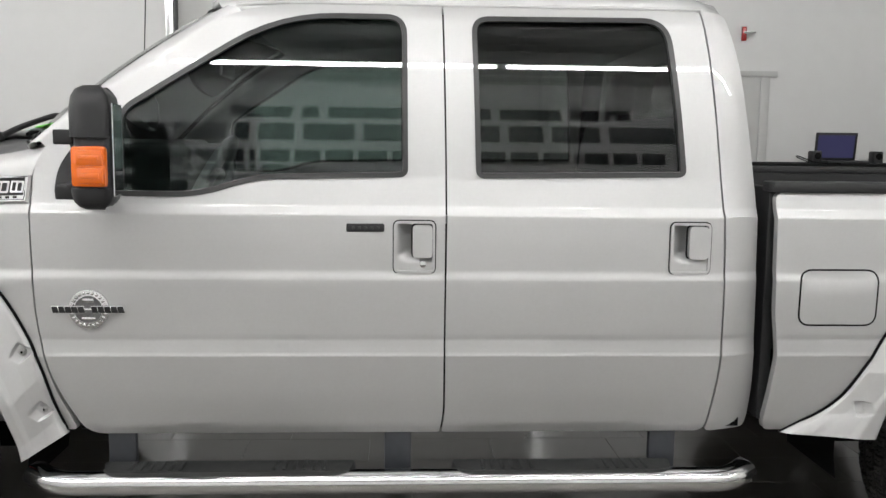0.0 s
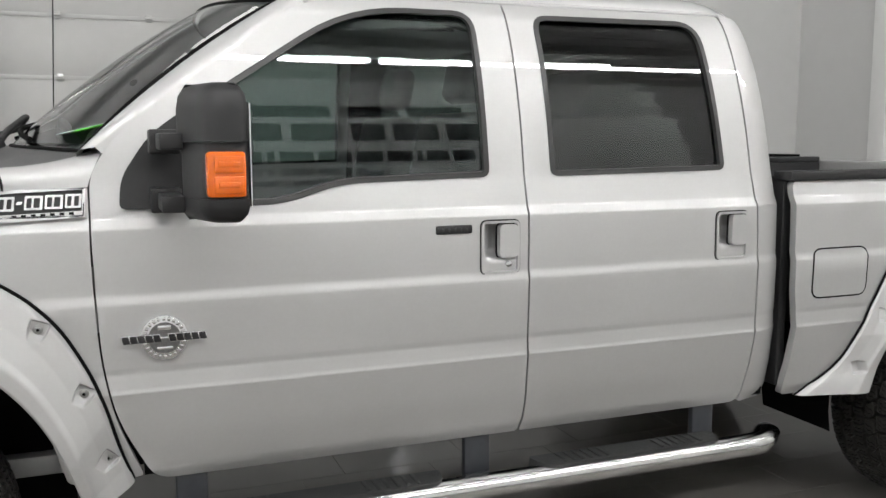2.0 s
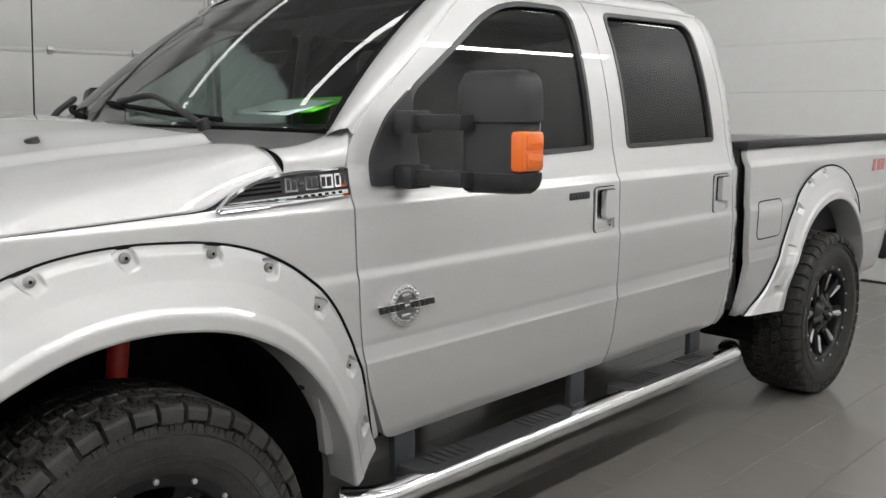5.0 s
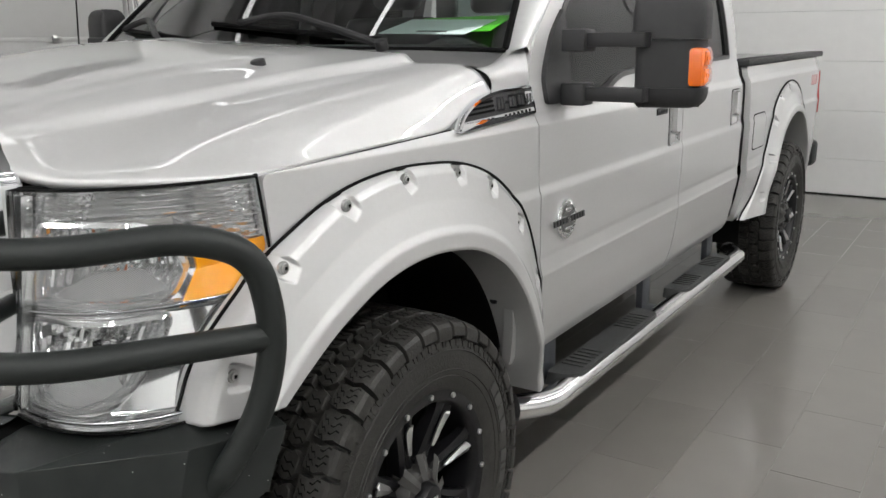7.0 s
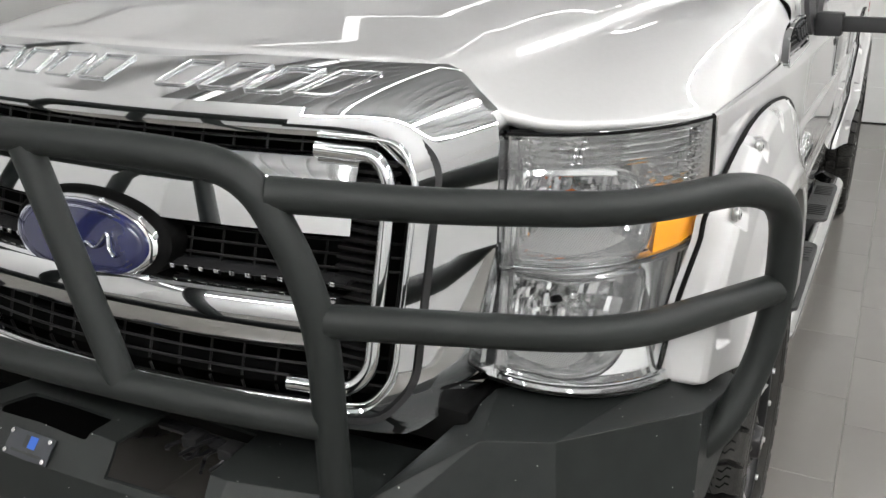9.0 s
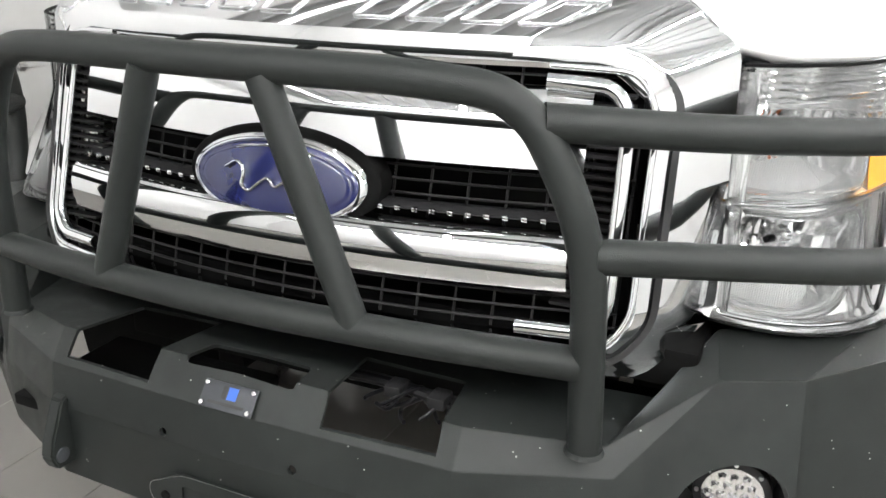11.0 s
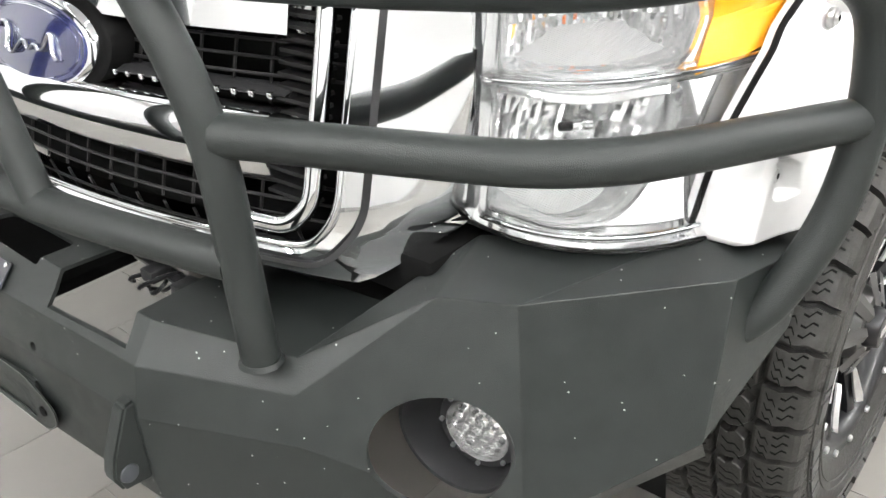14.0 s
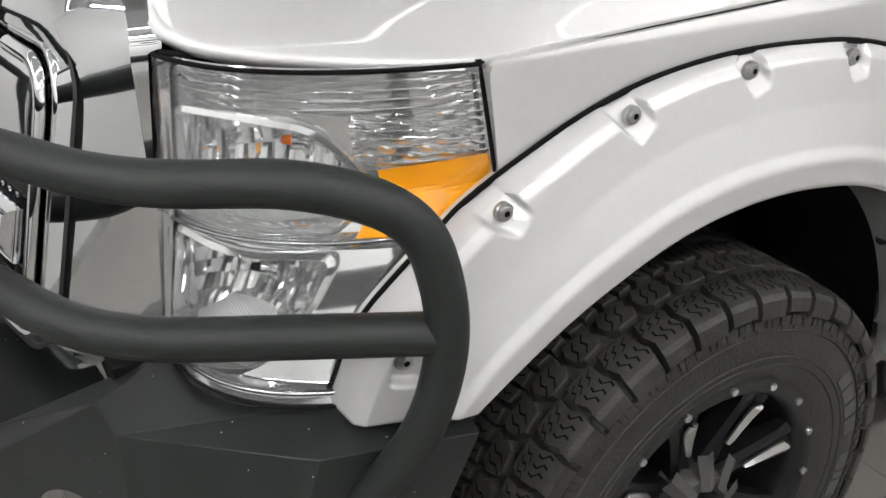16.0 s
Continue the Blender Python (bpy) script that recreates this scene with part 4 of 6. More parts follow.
# ---- fender flares with recessed bolts
def flare(name, outer, inner, bolts, s, label, lift=0.075):
    """A band between two arches in x and z that swells outwards, with pockets for bolts."""
    def along(path, n):
        pts = [Vector((p[0], p[1])) for p in smooth_path([(*p, 0) for p in path], 0.22, 8)]
        d = [0]
        for a, b in zip(pts, pts[1:]):
            d.append(d[-1] + (b - a).length)
        return [Vector((np.interp(q, d, [p.x for p in pts]), np.interp(q, d, [p.y for p in pts]))) for q in np.linspace(0, d[-1], n)]
    n = 720
    o, i = along(outer, n), along(inner, n)
    us, ys = [0, 0.03, 0.10, 0.40, 0.70, 0.77, 0.80, 0.97, 1.0], [0.0, 1.014, 1.026, 1.041, 1.062, 1.0705, 1.0725, 1.0745, 1.070]
    fine = np.linspace(0, 1, 64)
    rows = []
    for p, q in zip(o, i):
        edge = width(p.x, max(p.y, 0.62))
        ease = 0.022 * min(1.0, max(0.0, (0.78 - p.y) / 0.15)) * (1 if p.x > 0 else 0)
        r = [(p.x, s * (edge - 0.01), p.y)]
        ax = (p - q).normalized()
        side = Vector((-ax.y, ax.x))
        for u in fine:
            c = p.lerp(q, float(u))
            h = max(float(np.interp(u, us, [edge + 0.008, *ys[1:]])) - ease, edge + 0.006)
            for bx, bz in bolts:
                dd = c - Vector((bx, bz))
                if dd.length > 0.09:
                    continue
                l, t = -dd.dot(ax), dd.dot(side)
                half = 0.026 - 0.22 * max(0.0, l)
                k = min(1.0, max(0.0, (half - abs(t)) / 0.0055)) * min(1.0, max(0.0, (l + 0.024) / 0.006))
                h -= 0.018 * k * min(1.0, max(0.0, (0.030 - l) / 0.020))
            r.append((c.x, s * h, c.y))
        r.append((q.x, s * (1.062 - ease), q.y))
        r.append((q.x, s * 0.93, q.y))
        rows.append(r)
    if name == "fender_flare":
        for d, dz in ((0.002, 0.0035), (0.008, 0.006), (0.030, 0.007)):
            rows.insert(0, [(x, s * max(abs(y) - d, 0.90), z - (dz - (0.0 if d == 0.002 else 0.0))) for x, y, z in rows[0 if d == 0.002 else 1 if d == 0.008 else 2]])
    bm = grid(rows)
    bmesh.ops.recalc_face_normals(bm, faces=bm.faces)
    f = part(name, bm, PAINT, truck, label, 50)
    for bx, bz in bolts:
        y = s * (1.016 - (0.022 * min(1.0, max(0.0, (0.78 - bz) / 0.15)) if bx > 0 else 0))
        bm = bmesh.new()
        disc(bm, (bx, y - s * 0.003, bz), (0, s, 0), 0.0135, 0.010, 20, bevel=0.003)
        disc(bm, (bx, y + s * 0.002, bz), (0, s, 0), 0.0092, 0.008, 20, bevel=0.002)
        bolt = part("bolt", bm, ZINC, f, "small steel bolt")
        bm = bmesh.new()
        disc(bm, (bx, y + s * 0.0058, bz), (0, s, 0), 0.0045, 0.001, 6)
        part("socket", bm, BLACK, bolt)
    edge = [Vector((p.x, s * (width(p.x, max(p.y, 0.6)) + 0.005), p.y)) for p in o]
    part("edge_trim", tubed(edge[::4], 0.0048, 6), BLACK, f, "black rubber edge strip")
    return f


FB = [(-0.533, 0.951), (-0.387, 1.12), (-0.191, 1.208), (0.019, 1.233), (0.238, 1.218), (0.4, 1.162), (0.549, 1.036), (0.652, 0.851), (0.704, 0.658)]
RB = [(3.386, 0.660), (3.492, 0.858), (3.590, 1.056), (3.73, 1.185), (3.90, 1.228)]
for s in (-1, 1):
    flare("fender_flare", [(-0.612, 0.884), (-0.575, 0.985), (-0.435, 1.115), (-0.20, 1.232), (0.01, 1.260), (0.26, 1.243), (0.43, 1.188), (0.585, 1.07), (0.69, 0.87), (0.742, 0.66), (0.772, 0.575)],
          [(-0.455, 0.880), (-0.40, 0.915), (-0.30, 0.975), (-0.13, 1.045), (0.05, 1.062), (0.26, 1.030), (0.42, 0.945), (0.53, 0.82), (0.60, 0.68), (0.635, 0.56), (0.645, 0.50)], FB, s, "silver pocket style front fender flare with bolts")
    flare("rear_flare", [(3.13, 0.565), (3.31, 0.66), (3.43, 0.86), (3.53, 1.06), (3.68, 1.20), (3.88, 1.262), (4.08, 1.262), (4.27, 1.20), (4.41, 1.06), (4.50, 0.86), (4.55, 0.57)],
          [(3.43, 0.56), (3.46, 0.65), (3.52, 0.80), (3.61, 0.94), (3.73, 1.03), (3.90, 1.08), (4.05, 1.08), (4.20, 1.03), (4.32, 0.93), (4.40, 0.80), (4.44, 0.57)], RB, s, "silver pocket style rear fender flare with bolts")

# wheel housings
for s in (-1, 1):
    for cx in (0.02, 3.95):
        rows = []
        for k in range(25):
            a = math.radians(-12 + 204 * k / 24)
            rows.append([(cx + 0.60 * math.cos(a), s * 0.93, 0.50 + 0.59 * math.sin(a)), (cx + 0.60 * math.cos(a), s * 0.55, 0.50 + 0.59 * math.sin(a))])
        bm = grid(rows)
        bm.faces.new([v for v in bm.verts if abs(v.co.y) < 0.6])
        bmesh.ops.recalc_face_normals(bm, faces=bm.faces)
        wl = part("wheel_housing", bm, BLACK, truck, "black plastic wheel housing")
        if cx < 1:
            bm = bmesh.new()
            disc(bm, (0.545, s * 0.95, 0.80), (-1, 0, 0.3), 0.012, 0.02, 12)
            part("push_pin", bm, PLASTIC, wl)
for s in (-1, 1):
    shock = part("shock_absorber", tubed([(0.10, s * 0.66, 0.55), (0.19, s * 0.60, 1.02)], 0.029, 14), REDPAINT, truck, "red shock absorber")
    part("spring_seat", tubed([(0.184, s * 0.603, 0.99), (0.192, s * 0.598, 1.03)], 0.055, 16), BLACK, shock)
for s in (-1, 1):
    part("radius_arm", boxed((0.12, min(s * 0.58, s * 0.64), 0.50), (0.80, max(s * 0.58, s * 0.64), 0.565), 0.01), STEELGREY, truck, "light grey radius arm")
for x in (0.019, 3.967):
    part("axle", tubed([(x, -0.85, 0.47), (x, 0.85, 0.47)], 0.06, 16), BLACK, truck, "black axle tube")


# ---- wheels
TR, TW = 0.446, 0.315   # tyre radius and width


def tyre_profile():
    h = TW / 2
    return [(-h + 0.02, 0.262), (-h + 0.004, 0.280), (-h - 0.005, 0.318), (-h - 0.006, 0.352), (-h - 0.001, 0.385), (-h + 0.010, 0.402), (-h + 0.030, 0.417),
            (-0.06, 0.430), (0.06, 0.430), (h - 0.030, 0.417), (h - 0.010, 0.402), (h + 0.001, 0.385), (h + 0.006, 0.352), (h + 0.005, 0.318), (h - 0.004, 0.280), (h - 0.02, 0.262)]


def revolve(profile, n=72, close=False):
    return grid([[(r * math.cos(2 * math.pi * k / n), y, r * math.sin(2 * math.pi * k / n)) for y, r in profile] for k in range(n)], closed_u=True, closed_v=close)


def tread_mesh():
    """Raised tread blocks with zigzag slits; the slits take the second material."""
    verts, faces, dark = [], [], []
    rng = random.Random(5)
    crown = lambda y: 0.010 * max(0.0, (abs(y) - 0.085) / 0.070) ** 2.2   # the tread rounds off to the shoulder

    def at(r, a, y):
        verts.append((r * math.cos(a), y, r * math.sin(a)))
        return len(verts) - 1

    def block(pts, top):
        """A raised block with a chamfered edge: outline in angle and y."""
        ca, cy = sum(p[0] for p in pts) / len(pts), sum(p[1] for p in pts) / len(pts)
        m, rings = len(pts), []
        for r, sc in ((0.417, 1.06), (top - 0.0022, 1.0), (top, 0.93)):
            rings.append([at(r - crown(cy + (y - cy) * sc), ca + (a - ca) * sc, cy + (y - cy) * sc) for a, y in pts])
        for lo, hi in zip(rings, rings[1:]):
            for i in range(m):
                faces.append((lo[i], lo[(i + 1) % m], hi[(i + 1) % m], hi[i]))
        faces.append(tuple(rings[-1]))

    def slit(a, y0, y1, skew, top):
        """A narrow zigzag slit across a block, from y0 to y1."""
        wd, n = 0.0019 / TR, 3
        prev = None
        for k in range(n + 1):
            f = k / n
            y = y0 + (y1 - y0) * f
            aa = a + skew * f + (0.0048 / TR if k % 2 else -0.0016 / TR)
            r = top + 0.0007 - crown(y)
            cur = (at(r, aa - wd, y), at(r, aa + wd, y))
            if prev:
                dark.append(len(faces))
                faces.append((prev[0], prev[1], cur[1], cur[0]))
            prev = cur

    def shoulder(a, sg, wide, far):
        """A lug that runs over the shoulder and down the sidewall."""
        prof = [(0.417, 0.086), (TR - 0.001, 0.089), (TR + 0.001, 0.094), (TR + 0.001 - crown(0.118), 0.118), (TR + 0.001 - crown(0.138), 0.138), (TR - 0.0105, 0.152), (0.428, 0.1595), (0.414, 0.1640), (0.405 - far, 0.1650), (0.402 - far, 0.1590)]
        zig = [0.0, 0.0, 0.0, 0.010, -0.006, 0.002, 0.004, 0.004, 0.004, 0.004]
        low = [(0.414, 0.086), (0.414, 0.089), (0.414, 0.094), (0.414, 0.118), (0.412, 0.132), (0.408, 0.142), (0.404, 0.149), (0.398, 0.153), (0.392, 0.156), (0.390, 0.157)]
        left, right, l0, r0 = [], [], [], []
        for (r, y), z, (rl, yl) in zip(prof, zig, low):
            w = wide * (0.93 if y < 0.1 else 1.0)
            left.append(at(r, a - w / 2 + z, sg * y))
            right.append(at(r, a + w / 2 + z, sg * y))
            l0.append(at(rl, a - w / 2 + z - 0.004, sg * yl))
            r0.append(at(rl, a + w / 2 + z + 0.004, sg * yl))
        for k in range(len(prof) - 1):
            faces.append((left[k], right[k], right[k + 1], left[k + 1]))
            faces.append((left[k], left[k + 1], l0[k + 1], l0[k]))
            faces.append((right[k], r0[k], r0[k + 1], right[k + 1]))
        for f in (-0.30, 0.0, 0.27):
            slit(a + wide * f, sg * 0.098, sg * 0.116, 0.030, TR + 0.001)
            slit(a + wide * f + 0.004, sg * 0.121, sg * 0.145, -0.030, TR + 0.001)
        # marks moulded into the sidewall below the lug
        for f, wd, r1, r2 in ((-0.34, 0.011, 0.374 + far, 0.397), (-0.08, 0.010, 0.381, 0.397), (0.20, 0.016, 0.372 + far * 0.5, 0.396), (0.50, 0.008, 0.380, 0.394)):
            b = a + wide * f
            q = [at(r, b + t / 0.39, sg * y) for r, y, t in ((r1, TW / 2 + 0.0045, 0), (r1, TW / 2 + 0.0045, wd), (r2, TW / 2 + 0.0012, wd), (r2, TW / 2 + 0.0012, 0))]
            e = [at(r, b + t / 0.39, sg * y) for r, y, t in ((r1 - 0.002, TW / 2 - 0.004, -0.001), (r1 - 0.002, TW / 2 - 0.004, wd + 0.001), (r2 + 0.001, TW / 2 - 0.008, wd + 0.001), (r2 + 0.001, TW / 2 - 0.008, -0.001))]
            faces.append(tuple(q))
            for k in range(4):
                faces.append((q[k], q[(k + 1) % 4], e[(k + 1) % 4], e[k]))

    N = 40
    st = 2 * math.pi / N
    for i in range(N):
        a = i * st
        for sg in (-1, 1):
            b = a + (0 if sg < 0 else st * 0.5)
            wide = st * (0.86 if i % 2 else 0.79)
            shoulder(b, sg, wide, 0.006 if i % 2 else -0.002)
            c = b + st * 0.42
            w = st * 0.405
            block([(c - w, sg * 0.036), (c + w * 0.8, sg * 0.032), (c + w * 1.15, sg * 0.050), (c + w, sg * 0.066), (c + w * 0.5, sg * 0.081), (c - w * 0.75, sg * 0.079), (c - w * 1.1, sg * 0.062), (c - w * 0.8, sg * 0.050)], TR + 0.003)
            for f in (-0.35, 0.30):
                slit(c + w * f, sg * 0.041, sg * 0.075, 0.022, TR + 0.003)
        for f, flip in ((0.0, 1), (0.5, -1)):
            c = a + st * (f + 0.22)
            w = st * 0.21
            block([(c - w, -0.026 * flip), (c + w * 0.8, -0.022 * flip), (c + w * 1.2, 0.002), (c + w, 0.024 * flip), (c - w * 0.8, 0.020 * flip), (c - w * 0.7, 0.0)], TR + 0.003)
            slit(c, -0.016, 0.016, 0.003, TR + 0.003)
    me = bpy.data.meshes.new("tread")
    me.from_pydata(verts, [], faces)
    me.materials.append(RUBBER)
    me.materials.append(BLACK)
    slot = np.zeros(len(faces), dtype=np.int32)
    slot[dark] = 1
    me.polygons.foreach_set("material_index", slot)
    bm = bmesh.new()
    bm.from_mesh(me)
    bmesh.ops.recalc_face_normals(bm, faces=bm.faces)
    bm.to_mesh(me)
    bm.free()
    return me


def ring_letters(bm, r, y, start, widths, h):
    a = start
    for w in widths:
        if w > 0:
            n0 = []
            for rr in (r - h / 2, r + h / 2):
                for aa in (a, a + w / r):
                    n0.append(bm.verts.new((rr * math.cos(aa), y, rr * math.sin(aa))))
            f = bm.faces.new((n0[0], n0[1], n0[3], n0[2]))
            k = bmesh.ops.extrude_face_region(bm, geom=[f])
            for v in [g for g in k["geom"] if isinstance(g, bmesh.types.BMVert)]:
                v.co.y -= 0.004
        a += (abs(w) + 0.008) / r


def make_wheel():
    """A wheel at the origin whose outer face looks to -y."""
    w = new("wheel")
    w["label"] = "black alloy wheel with an all terrain tyre"
    tyre = part("tyre", revolve(tyre_profile()), RUBBER, w, "black all terrain tyre", 50)
    place("tread", tread_mesh(), RUBBER, tyre, "chunky tread blocks with zigzag slits", 18)
    for a0 in (-0.30, -0.30 + math.pi):
        a = a0
        for wd in [0.034, 0.012, 0.036, -0.04, 0.038, 0.034, 0.038, 0.034]:
            if wd > 0:
                bm = bmesh.new()
                ring_letters(bm, 0.347, -TW / 2 - 0.0045, a, [wd], 0.030)
                part("raised_block", bm, LETTER, tyre)
            a += (abs(wd) + 0.008) / 0.352
    bm = bmesh.new()
    for r, out in ((0.306, 0.001), (0.322, 0.004), (0.370, 0.003), (0.3995, -0.0075)):
        k = revolve([(-TW / 2 - out, r), (-TW / 2 - out - 0.0035, r + 0.0015), (-TW / 2 - out - 0.001, r + 0.003)], 96)
        k.to_mesh(tmp := bpy.data.meshes.new("tmp"))
        k.free()
        bm.from_mesh(tmp)
    part("sidewall_ribs", bm, RUBBER, tyre)
    yo = -TW / 2
    rim = part("rim", revolve([(yo + 0.012, 0.272), (yo - 0.006, 0.280), (yo - 0.010, 0.276), (yo - 0.010, 0.252), (yo - 0.006, 0.246), (yo + 0.006, 0.240), (yo + 0.02, 0.236), (yo + 0.12, 0.225), (yo + 0.29, 0.235), (yo + 0.30, 0.26)], 72), GLOSSBLACK, w, "gloss black rim with a bolted ring", 40)
    bm = bmesh.new()
    disc(bm, (0, yo + 0.16, 0), (0, 1, 0), 0.17, 0.02, 48)
    part("brake_disc", bm, BLACK, rim)
    for k in range(16):
        a = 2 * math.pi * k / 16 + radians(18)
        bm = bmesh.new()
        disc(bm, (0.264 * math.cos(a), yo - 0.013, 0.264 * math.sin(a)), (0, -1, 0), 0.0075, 0.008, 12, bevel=0.002)
        part("rim_bolt", bm, MILLED, rim, "small bright bolt")
    for k in range(8):
        a = 2 * math.pi * (k + 0.34) / 8
        ca, sa = math.cos(a), math.sin(a)
        rad, tan = Vector((ca, 0, sa)), Vector((-sa, 0, ca))
        at = lambda r, t, y: rad * r + tan * t + Vector((0, y, 0))
        secs = []
        for r, wd, y, dp in ((0.06, 0.030, yo + 0.030, 0.05), (0.11, 0.024, yo + 0.028, 0.045), (0.17, 0.026, yo + 0.018, 0.04), (0.215, 0.034, yo + 0.008, 0.03), (0.246, 0.044, yo + 0.004, 0.025)):
            secs.append([at(r, -wd, y + 0.006), at(r, -wd * 0.45, y), at(r, 0, y + 0.007), at(r, wd * 0.45, y), at(r, wd, y + 0.006), at(r, wd, y + dp), at(r, -wd, y + dp)])
        bm = grid(secs, closed_v=True)
        bmesh.ops.recalc_face_normals(bm, faces=bm.faces)
        part("spoke", bm, GLOSSBLACK, rim, "", 40)
        # one bright milled blade on each spoke, tapering to both ends
        rows = []
        for r, wd, y in ((0.128, 0.003, yo + 0.0200), (0.142, 0.0085, yo + 0.0155), (0.168, 0.0120, yo + 0.0110), (0.195, 0.0150, yo + 0.0055), (0.214, 0.0160, yo + 0.0005), (0.222, 0.0040, yo - 0.0010)):
            rows.append([at(r, -0.004 - wd, y + 0.004), at(r, -0.004, y - 0.003), at(r, -0.004 + wd, y + 0.002)])
        bm = grid(rows)
        f = bmesh.ops.extrude_face_region(bm, geom=bm.faces[:])
        for v in [g for g in f["geom"] if isinstance(g, bmesh.types.BMVert)]:
            v.co.y -= 0.004
        bmesh.ops.recalc_face_normals(bm, faces=bm.faces)
        part("milled_blade", bm, MILLED, rim, "bright milled spoke blade", 25)
    # centre: eight flat arms and a cap
    bm = bmesh.new()
    disc(bm, (0, yo + 0.03, 0), (0, -1, 0), 0.085, 0.06, 32, 0.07, bevel=0.004)
    for k in range(8):
        a = 2 * math.pi * (k + 0.84) / 8
        rad, tan = Vector((math.cos(a), 0, math.sin(a))), Vector((-math.sin(a), 0, math.cos(a)))
        q = [[rad * 0.05 + tan * t + Vector((0, y, 0)) for t, y in ((-0.016, yo - 0.006), (0.0, yo - 0.012), (0.016, yo - 0.006))], [rad * 0.112 + tan * t + Vector((0, y, 0)) for t, y in ((-0.020, yo + 0.018), (0.0, yo + 0.012), (0.020, yo + 0.018))]]
        kb = grid(q)
        kb.to_mesh(tmp := bpy.data.meshes.new("tmp"))
        kb.free()
        bm.from_mesh(tmp)
    rim.scale = (0.979, 1.0, 0.979)
    rim.location = (0, 0.0225, 0)
    part("centre_hub", bm, HUB, rim, "satin dark grey hub cover", 30)
    bm = bmesh.new()
    disc(bm, (0, yo - 0.012, 0), (0, -1, 0), 0.045, 0.03, 32, 0.038, bevel=0.004)
    part("cap", bm, GLOSSBLACK, rim, "gloss black centre cap")
    bm = bmesh.new()
    for k in range(5):
        box(bm, (-0.022 + k * 0.009, yo - 0.0295, -0.006), (-0.016 + k * 0.009, yo - 0.0265, 0.008), 0.001)
    part("cap_mark", bm, MILLED, rim, "small bright plain bars")
    return w


WY = -0.915
wheel = make_wheel()
wheel.parent = truck
wheel.location = (0.019, WY, 0.450)
for (x, s) in ((3.967, -1), (0.019, 1), (3.967, 1)):
    c = copy_thing(wheel, pose(x, s * abs(WY), 0.450, 0, 23, 180 if s > 0 else 0))

# ---- step bars
for s in (-1, 1):
    st = part("step_bar", tubed(smooth_path([(0.655, s * 0.955, 0.425), (0.75, s * 1.025, 0.420), (2.94, s * 1.03, 0.420), (3.02, s * 0.965, 0.425)], 0.06), 0.050, 24, squash=0.80), STEEL, truck, "polished oval steel step bar", 60)
    for p, d in (((0.653, s * 0.9535, 0.425), (-0.8, -s * 0.6, 0)), ((3.022, s * 0.9635, 0.425), (0.8, -s * 0.6, 0))):
        bm = bmesh.new()
        disc(bm, p, d, 0.046, 0.016, 24, 0.036, bevel=0.004)
        part("end_cap", bm, PLASTIC, st, "black plastic end cap")
    for x0, x1 in ((0.88, 1.70), (2.02, 2.76)):
        o = round_poly([(x0, 0.955, 0.02), (x1, 0.955, 0.02), (x1 - 0.02, 1.058, 0.05), (x0 + 0.02, 1.058, 0.05)], n=4)
        bm = bmesh.new()
        top, bot = [bm.verts.new((p[0], s * p[1], 0.466)) for p in o], [bm.verts.new((p[0], s * p[1], 0.425)) for p in offset_poly(o, -0.006)]
        bm.faces.new(top)
        for i in range(len(o)):
            bm.faces.new((top[i], top[(i + 1) % len(o)], bot[(i + 1) % len(o)], bot[i]))
        bmesh.ops.recalc_face_normals(bm, faces=bm.faces)
        pad = part("step_pad", bm, MATGREY, st, "grey ribbed rubber step pad")
        for i in range(6):
            for base, sg in ((x0 + 0.10, 1), (x1 - 0.10, -1)):
                x = base + sg * i * 0.032
                part("rib", boxed((x - 0.006, min(s * 0.965, s * 1.045), 0.466), (x + 0.006, max(s * 0.965, s * 1.045), 0.471), 0.002), MATGREY, pad)
    for x in (0.93, 1.84, 2.74):
        bm = bmesh.new()
        box(bm, (x - 0.045, min(s * 0.915, s * 0.945), 0.43), (x + 0.045, max(s * 0.915, s * 0.945), 0.575), 0.006)
        box(bm, (x - 0.045, min(s * 0.915, s * 1.0), 0.418), (x + 0.045, max(s * 0.915, s * 1.0), 0.432), 0.004)
        box(bm, (x - 0.045, min(s * 0.40, s * 0.925), 0.555), (x + 0.045, max(s * 0.40, s * 0.925), 0.575), 0.004)
        part("bracket", bm, BRACKET, st, "dark steel step bracket")

